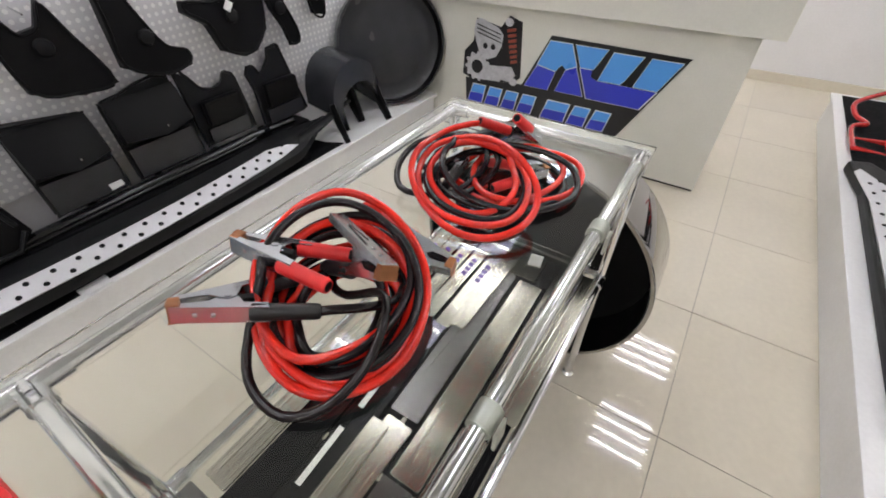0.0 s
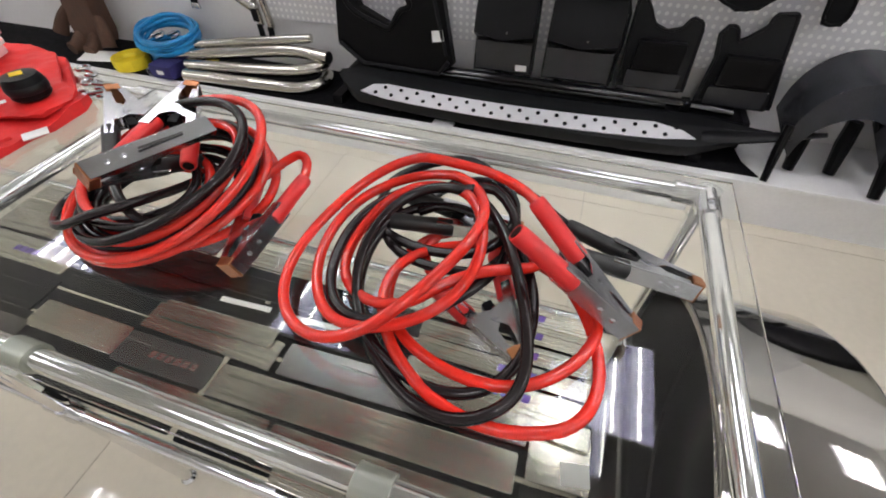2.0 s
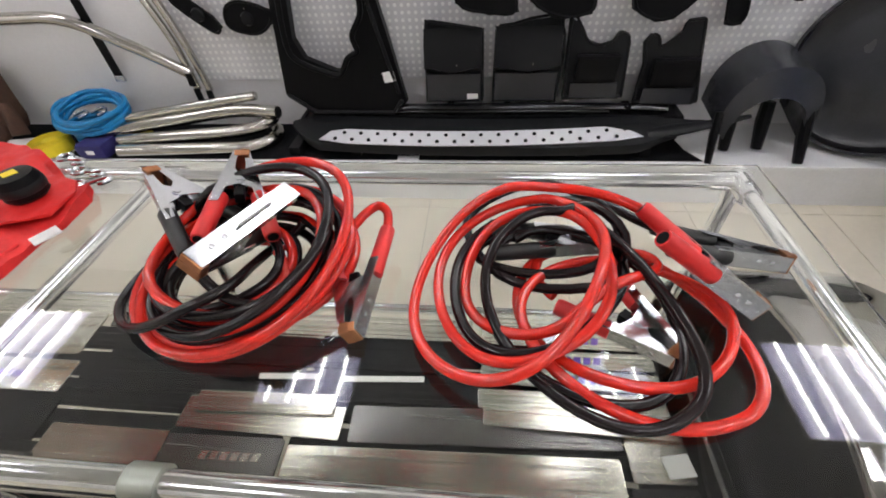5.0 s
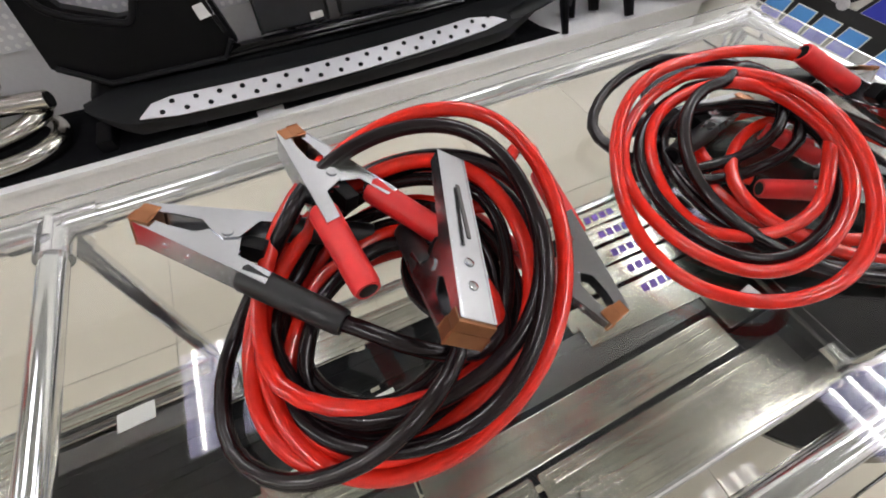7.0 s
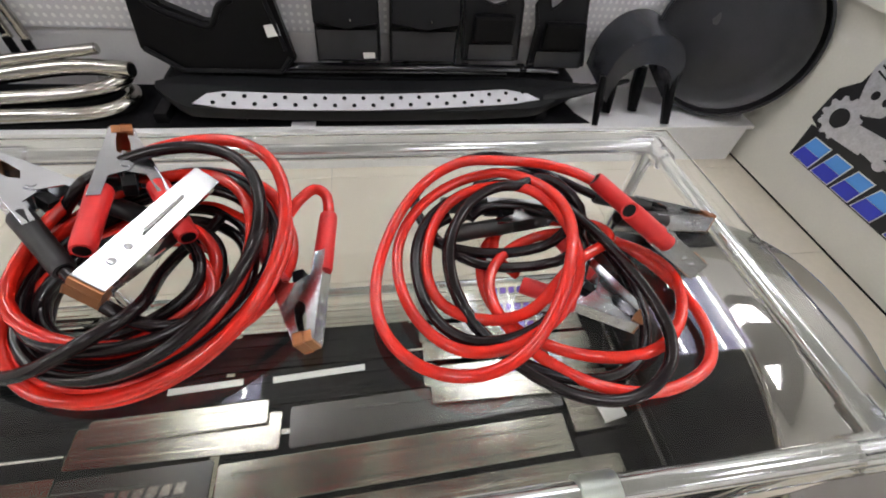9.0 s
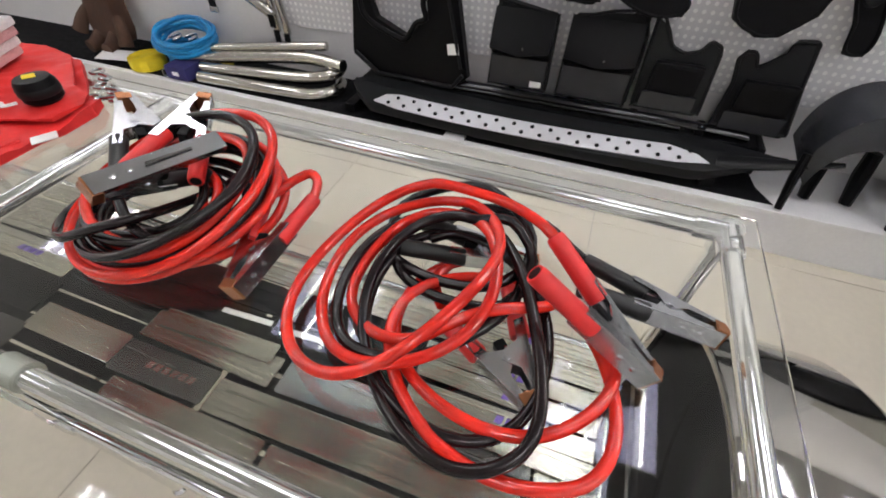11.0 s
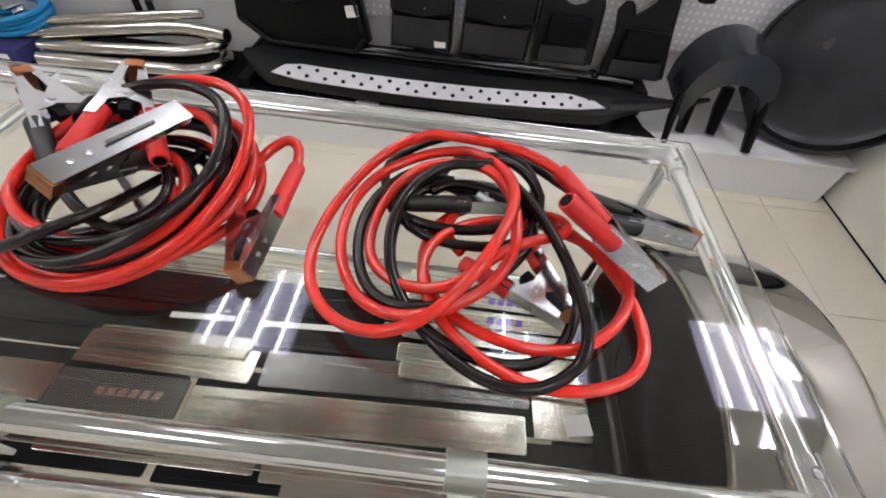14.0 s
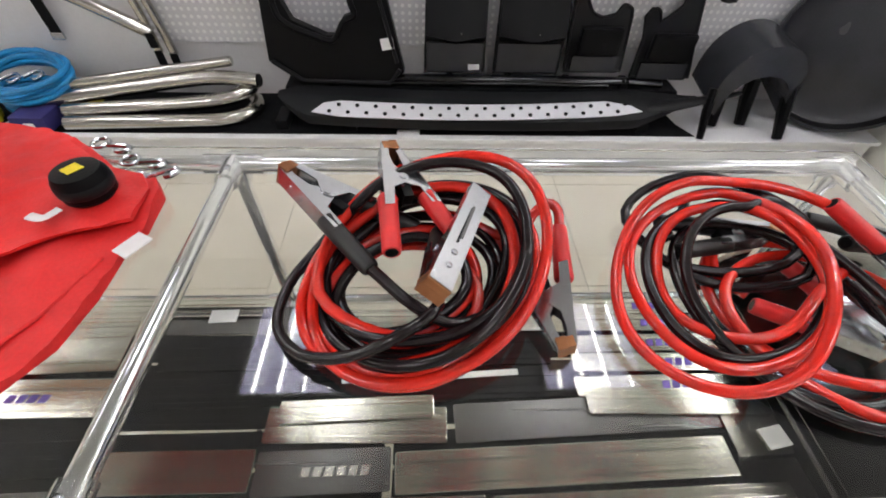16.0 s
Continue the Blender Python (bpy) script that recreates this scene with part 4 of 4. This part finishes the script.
# ---- the far end of the plinth: bars, rope, straps, doll ----
POLISHED = material("polished_stainless", (0.52, 0.50, 0.46), 0.14, metal=1.0, vary=0.08, scale=12, fine=120, bump=0.006)
BLUEROPE = material("blue_plastic_rope", (0.005, 0.20, 0.46), 0.35, vary=0.25, scale=20, fine=120, bump=0.1)
YELLOW = material("yellow_webbing", (0.80, 0.62, 0.02), 0.6, vary=0.15, scale=20, fine=200, bump=0.2)
NAVY = material("navy_cloth", (0.02, 0.018, 0.12), 0.7, vary=0.2, scale=20, fine=200, bump=0.15)
BROWN = material("brown_plush", (0.075, 0.036, 0.022), 0.95, vary=0.35, scale=20, fine=160, bump=0.6)
REDCLOTH = material("red_nylon_cloth", (0.62, 0.012, 0.012), 0.6, vary=0.12, scale=7, fine=220, bump=0.12)
PINK = material("pink_towelling", (0.72, 0.42, 0.42), 0.9, vary=0.12, scale=15, fine=260, bump=0.5)
TOWEL = material("white_towelling", (0.80, 0.76, 0.75), 0.9, vary=0.10, scale=15, fine=260, bump=0.5)

BARS = (
    [(-1.12, 0.25, 0.345), (-0.75, 0.30, 0.385), (-0.40, 0.335, 0.425)],
    [(-1.20, 0.20, 0.300), (-0.80, 0.27, 0.335), (-0.50, 0.30, 0.365), (-0.28, 0.28, 0.365)],
    [(-1.10, 0.17, 0.272), (-0.60, 0.215, 0.285), (-0.42, 0.24, 0.30), (-0.345, 0.29, 0.315), (-0.34, 0.34, 0.32)],
    [(-1.08, 0.115, Y0 + 0.026), (-0.60, 0.135, Y0 + 0.026), (-0.42, 0.15, Y0 + 0.028), (-0.335, 0.20, Y0 + 0.030), (-0.315, 0.27, Y0 + 0.030), (-0.34, 0.33, Y0 + 0.030)],
)
for i, p in enumerate(BARS):
    r = 0.022 if i == 0 else 0.031
    t = thing("side_bar", p[0][:2] + (Y0,), ("thin " if i == 0 else "bent ") + "polished stainless side bar stacked on the mat", "side bar", "side bars on the plinth")
    part("tube", sweep(smoothed(p, 8), r, 18), POLISHED, t, smooth=True)
    e, d = Vector(p[-1]), (Vector(p[-1]) - Vector(p[-2])).normalized()
    part("end_cap", sweep([e + d * 0.0005, e + d * 0.006], r * 0.82, 16), BLACK if i else POLISHED, t, "end cap", True)
for path, r in (([(-2.235, 0.37, 0.642), (-1.716, 0.37, 0.761), (-1.437, 0.37, 0.784), (-1.198, 0.37, 0.769), (-0.952, 0.37, 0.659), (-0.705, 0.37, 0.523)], 0.027),
                ([(-0.80, 0.395, 0.88), (-0.735, 0.39, 0.66), (-0.715, 0.385, 0.44)], 0.017), ([(-0.74, 0.395, 0.88), (-0.68, 0.39, 0.64), (-0.655, 0.385, 0.43)], 0.017)):
    e = path[-1]
    t = thing("grille_bar", e, "polished stainless guard bar leaning on the wall", "guard bar", "guard bars by the wall")
    part("tube", sweep(smoothed(path, 8), r, 16), POLISHED, t, smooth=True)
    part("tab", box(e[0] - 0.012, e[1] - r - 0.006, e[2] - 0.05, e[0] + 0.022, e[1] - r, e[2] + 0.01, 0.002), BLACK, t, "black fixing tab")
st = thing("webbing_strap", (-1.13, 0.41, 0.48), "black webbing strap hanging on the wall", "strap")
part("strap", box(-1.15, 0.405, 0.50, -1.105, 0.411, 0.86, 0.001), BLACK, st)
part("buckle", box(-1.153, 0.400, 0.475, -1.102, 0.414, 0.505, 0.003), STEEL, st, "steel end buckle")

rope = thing("rope_coil", (-1.27, 0.27, Y0), "coil of bright blue tow rope with steel hooks", "rope")
rp = []
for i in range(150):
    a = i * 2 * math.pi / 24
    rr = 0.180 + 0.020 * math.sin(i * 0.37)
    rp.append((-1.27 + rr * math.cos(a), 0.27 + rr * 0.62 * math.sin(a), 0.345 + 0.035 * math.sin(a) + 0.010 * (i / 24) + 0.006 * math.sin(i * 0.9)))
part("rope", sweep(rp, 0.012, 8), BLUEROPE, rope, smooth=True)
part("under_coil", sweep([(-1.27 + 0.13 * math.cos(i * 0.3), 0.27 + 0.09 * math.sin(i * 0.3), Y0 + 0.02 + 0.0012 * i) for i in range(84)], 0.014, 8), BLUEROPE, rope, smooth=True)
for hx, hy in ((-1.30, 0.24), (-1.22, 0.27)):
    part("hook", sweep(smoothed([(hx - 0.05, hy, 0.37), (hx, hy + 0.03, 0.385), (hx + 0.04, hy, 0.385), (hx + 0.02, hy - 0.03, 0.375), (hx - 0.01, hy - 0.01, 0.37)], 6), 0.007, 10), STEEL, rope, "zinc-plated hook", True)
for nm, px, py, pr, ph, mt, lb in (("strap_roll", -1.49, 0.16, 0.098, 0.065, YELLOW, "rolled yellow webbing strap on the mat"), ("strap_roll", -1.08, 0.30, 0.05, 0.10, YELLOW, "rolled yellow webbing strap behind the rope")):
    t = thing(nm, (px, py, Y0), lb, "strap roll", "strap rolls")
    part("roll", sweep([(px + (pr * (0.35 + 0.65 * i / 90)) * math.cos(i * 0.42), py + (pr * (0.35 + 0.65 * i / 90)) * math.sin(i * 0.42), Y0 + ph * 0.5) for i in range(91)], 0.004, 6, flat=ph * 0.5 / 0.004), mt, t)
    part("core", lathe([(0, 0), (pr * 0.34, 0), (pr * 0.34, ph * 0.9), (0, ph * 0.9)], pose(px, py, Y0 + 0.002), 16), mt, t)
pouch = thing("cloth_pouch", (-1.20, 0.12, Y0), "small navy cloth pouch with a steel ring", "pouch")
pb = box(-1.28, 0.07, Y0, -1.13, 0.19, Y0 + 0.075, 0.025)
part("bag", pb, NAVY, pouch, smooth=True)
part("ring", sweep([(-1.29 + 0.022 * math.cos(i * math.pi / 8), 0.085, Y0 + 0.024 + 0.022 * math.sin(i * math.pi / 8)) for i in range(16)], 0.003, 8, True), STEEL, pouch, "steel ring", True)
part("tag", box(-1.22, 0.066, Y0 + 0.03, -1.18, 0.069, Y0 + 0.05), PAPER, pouch, "white tag")
card = solo("cardboard_tag", box(-0.13, -0.05, 0, 0.13, 0.05, 0.004, 0.001, pose(-1.72, 0.17, Y0 + 0.02, 8, 0, 12)), PAPER, "flat pale cardboard tag on the mat", "tag", (-1.72, 0.17, Y0))
DM = pose(-1.875, 0.30, Y0) @ pose(0, 0, 0, 0, 9, 0)
doll = slab([(-0.098, 0.06), (0.104, 0.06), (0.118, 0.13), (0.100, 0.24), (0.088, 0.36), (0.066, 0.395), (-0.07, 0.395), (-0.092, 0.36), (-0.104, 0.24), (-0.118, 0.13)], 0.11, DM @ pose(0, 0.05, 0, 86, 0, 0), 0.02)
for sx in (-1, 1):
    join(doll, sweep([DM @ Vector(p) for p in smoothed([(sx * 0.10, -0.02, 0.21), (sx * 0.14, -0.05, 0.15), (sx * 0.165, -0.08, 0.08)], 5)], [0.026 + 0.0014 * i for i in range(11)], 12))
    join(doll, sweep([(-1.875 + sx * 0.055, 0.28, Y0 + 0.09), (-1.875 + sx * 0.062, 0.21, Y0 + 0.042), (-1.875 + sx * 0.066, 0.17, Y0 + 0.038)], [0.04, 0.038, 0.035], 12))
solo("plush_toy", doll, BROWN, "plain brown plush toy sitting on the plinth", "toy", (-1.85, 0.25, Y0), smooth=True)
solo("white_plinth_clip", box(0.33, 0.059, PZ + 0.0035, 0.43, 0.12, PZ + 0.008, 0.001), WHITE, "small white plastic tab on the plinth edge", "tab", (0.38, 0.09, PZ))

# ---- things on the far bay of the glass rack ----


def cloth(name, outline, z, thick, mat, label, category, seed, fold=0.008):
    """A soft sheet of uneven height over an outline."""
    noise.seed_set(seed)
    bm = bmesh.new()
    f = bm.faces.new([bm.verts.new((x, y, 0)) for x, y in outline])
    bmesh.ops.triangulate(bm, faces=[f])
    for _ in range(4):
        bmesh.ops.subdivide_edges(bm, edges=bm.edges[:], cuts=1, use_grid_fill=True)
        if len(bm.faces) > 3000:
            break
    bottom = bmesh.ops.duplicate(bm, geom=bm.verts[:] + bm.edges[:] + bm.faces[:])
    low = {v for v in bottom["geom"] if isinstance(v, bmesh.types.BMVert)}
    rim = [e for e in bm.edges if e.is_boundary and e.verts[0] not in low]
    pairs = bottom["vert_map"]
    for e in rim:
        a, b = e.verts
        bm.faces.new((a, b, pairs[b], pairs[a]))
    for v in bm.verts:
        if v not in low:
            p = v.co
            v.co.z = z + thick + fold * noise.noise(Vector((p.x * 14, p.y * 14, seed))) + fold * 0.5 * noise.noise(Vector((p.x * 40, p.y * 40, seed)))
            v.co.z = max(v.co.z, z + 0.003)
        else:
            v.co.z = z
    bmesh.ops.recalc_face_normals(bm, faces=bm.faces)
    c = (sum(p[0] for p in outline) / len(outline), sum(p[1] for p in outline) / len(outline), z)
    return solo(name, bm, mat, label, category, c, smooth=True)


vest = cloth("safety_vest", [(-0.302, -0.948), (-0.20, -0.93), (-0.10, -0.945), (-0.02, -1.0), (0.03, -1.04), (0.085, -1.055), (0.105, -1.085), (0.11, -1.15), (0.10, -1.185), (0.10, -1.25), (0.09, -1.31), (0.06, -1.36), (0.0, -1.42), (-0.12, -1.43), (-0.25, -1.36), (-0.243, -1.305), (-0.21, -1.21), (-0.197, -1.132), (-0.25, -1.05)], GT + 0.0006, 0.013, REDCLOTH, "crumpled red nylon vest spread on the glass", "vest", 3, 0.010)
VZ = GT + 0.0135
for sm in ([(0.085, -1.20), (0.06, -1.28), (0.0, -1.36), (-0.08, -1.41)], [(-0.02, -1.24), (-0.06, -1.30), (-0.14, -1.34), (-0.22, -1.34)]):
    part("seam", sweep(smoothed([(x, y, VZ) for x, y in sm], 6), 0.003, 6), REDCLOTH, vest, "stitched seam", True)
part("patch", box(-0.04, -0.015, 0, 0.04, 0.015, 0.003, 0.001, pose(-0.13, -1.275, VZ - 0.001, 0, 0, 30)), BLACK, vest, "black hook-and-loop patch")
part("tag", box(-0.012, -0.018, 0, 0.012, 0.018, 0.002, 0.0005, pose(0.108, -1.178, GT + 0.010, 0, 0, -30)), PAPER, vest, "small white tag")
ORANGE = material("orange_webbing", (0.75, 0.22, 0.02), 0.6, vary=0.15, scale=20, fine=200, bump=0.2)
cloth("orange_strap", [(-0.64, -1.02), (-0.50, -0.97), (-0.34, -0.975), (-0.40, -1.02), (-0.60, -1.075)], GT + 0.0006, 0.058, ORANGE, "folded orange strap beside the towels", "strap", 5, 0.012)
cloth("safety_vest", [(-0.28, -0.96), (-0.19, -0.942), (-0.105, -0.955), (-0.03, -1.008), (0.025, -1.05), (0.078, -1.064), (0.096, -1.09), (0.10, -1.148), (0.03, -1.172), (-0.06, -1.235), (-0.13, -1.228), (-0.17, -1.13), (-0.22, -1.05)], GT + 0.0215, 0.006, REDCLOTH, "folded red nylon vest lying on a spread one", "vest", 9, 0.008)
for i, (mt, lb) in enumerate(((PINK, "folded pink towel on the red vest"), (TOWEL, "folded white towel on a pink one"), (PINK, "folded pink towel in a stack"), (TOWEL, "folded white towel on top of a stack"))):
    b = box(-0.19, -0.074, 0, 0.19, 0.074, 0.0162, 0.006, pose(-0.322 + 0.004 * i, -1.135 + 0.003 * i, GT + 0.032 + 0.0166 * i, 0, 0, 24 + i))
    solo("towel", b, mt, lb, "towel", (-0.322, -1.135, GT + 0.032 + 0.0166 * i), "stack of towels", smooth=True)
tape = thing("tape_measure", (0.040, -1.110, GT + 0.031), "round black tape measure with a yellow badge on red cloth", "tape measure")
part("case", lathe([(0, 0), (0.025, 0), (0.030, 0.005), (0.030, 0.030), (0.026, 0.038), (0.012, 0.040), (0, 0.040)], pose(0.040, -1.110, GT + 0.031), 32), BLACK, tape, smooth=True)
part("grip_band", lathe([(0.0302, 0.012), (0.0315, 0.014), (0.0315, 0.024), (0.0302, 0.026)], pose(0.040, -1.110, GT + 0.031), 32), GREYBLACK, tape, "rubber band", smooth=True)
part("badge", slab([(0.027, -1.115), (0.041, -1.123), (0.052, -1.108), (0.037, -1.10)], 0.001, pose(0, 0, GT + 0.0712)), YELLOW, tape, "yellow badge")
part("blade_tip", sweep(smoothed([(0.020, -1.142, GT + 0.036), (0.010, -1.158, GT + 0.036), (-0.008, -1.154, GT + 0.036)], 4), 0.006, 8, flat=0.25), PAPER, tape, "white blade tip")
for hx, hy, r0 in ((0.085, -1.035, 20), (0.060, -1.012, -10), (-0.005, -0.975, -20)):
    t = thing("strap_hook", (hx, hy, GT), "zinc-plated strap hook with a ring on the glass", "hook", "strap hooks")
    mm = pose(hx, hy, GT + 0.005, 0, 0, r0)
    part("hook", sweep([mm @ (Vector(p) * 0.75) for p in smoothed([(-0.03, 0, 0), (-0.01, 0.006, 0), (0.015, 0.008, 0.002), (0.024, -0.002, 0.002), (0.012, -0.012, 0.002), (0.0, -0.010, 0)], 5)], 0.0042, 8), STEEL, t, smooth=True)
    part("ring", sweep([mm @ Vector((-0.036 + 0.012 * math.cos(i * math.pi / 8), 0.012 * math.sin(i * math.pi / 8), 0.001)) for i in range(16)], 0.003, 8, True), STEEL, t, smooth=True)
for i in range(3):
    cx, cy = ((-0.175, -1.262), (-0.120, -1.36), (-0.045, -1.33))[i]
    t = thing("plastic_bag", (cx, cy, GT + 0.018), "small clear plastic bag of bright fittings on the vest", "plastic bag", "bags of fittings")
    part("bag", box(-0.032, -0.025, 0, 0.032, 0.025, 0.016, 0.007, pose(cx, cy, GT + 0.0185, 0, 0, 20 + 40 * i)), FROST, t, smooth=True)
    for k in range(3):
        part("fitting", lathe([(0.004, 0), (0.009, 0), (0.009, 0.006), (0.004, 0.006)], pose(cx - 0.014 + 0.014 * k, cy + 0.006 * (k % 2), GT + 0.0225), 10, True), YELLOW if i == 1 else STEEL, t)

# ---- things on the plinth across the aisle ----
ra = thing("running_board", (2.2, -2.32, PZ), "dark running board with studded silver tread across the aisle", "running board")
part("body", slab([(1.30, -2.26), (2.55, -2.255), (2.82, -2.21), (2.86, -2.30), (2.70, -2.42), (1.30, -2.44)], 0.05, pose(0, 0, PZ + 0.0045), 0.012), GREYBLACK, ra)
tr = part("tread", slab([(1.35, -2.275), (2.45, -2.265), (2.70, -2.225), (2.74, -2.25), (2.62, -2.335), (2.40, -2.365), (1.35, -2.375)], 0.006, pose(0, 0, PZ + 0.0546)), PADMETAL, ra, "perforated silver aluminium tread")
for i in range(30):
    part("stud", lathe([(0, 0), (0.009, 0), (0.008, 0.003), (0, 0.004)], pose(1.40 + 0.043 * i, (-2.298, -2.34)[i % 2] + (0.03 * max(0, i - 22) / 8), PZ + 0.0605), 8), BLACK, tr)
cl = thing("tow_frame", (3.3, -2.33, PZ), "red painted steel carrier frame on the aisle plinth", "carrier frame")
REDPAINT = material("red_enamel", (0.50, 0.012, 0.012), 0.25, vary=0.08, bump=0.01, coat=0.5)
part("tube", sweep(smoothed([(3.05, -2.25, PZ + 0.03), (3.35, -2.26, PZ + 0.03), (3.42, -2.33, PZ + 0.035), (3.52, -2.28, PZ + 0.04), (3.62, -2.27, PZ + 0.08), (3.75, -2.40, PZ + 0.12)], 6), 0.013, 10), REDPAINT, cl, smooth=True)
part("plate", sweep([(3.05, -2.25, PZ + 0.03), (3.20, -2.25, PZ + 0.03), (3.20, -2.40, PZ + 0.03), (3.05, -2.40, PZ + 0.03)], 0.014, 8, True), REDPAINT, cl)

# floor tiles with their joints
T = 0.6
ti = 0
for i in range(-10, 8):
    for j in range(-6, 5):
        x0, y0 = 1.075 - 0.0 + T * i, -1.79 + T * j
        x1, y1 = x0 + T - 0.003, y0 + T - 0.003
        x0, x1, y0, y1 = max(x0, XL), min(x1, XR), max(y0, YF), min(y1, YB)
        if x1 - x0 < 0.05 or y1 - y0 < 0.05:
            continue
        part("tile", box(x0, y0, -0.0035, x1, y1, 0.0, 0.0008), TILE, FLOOR)
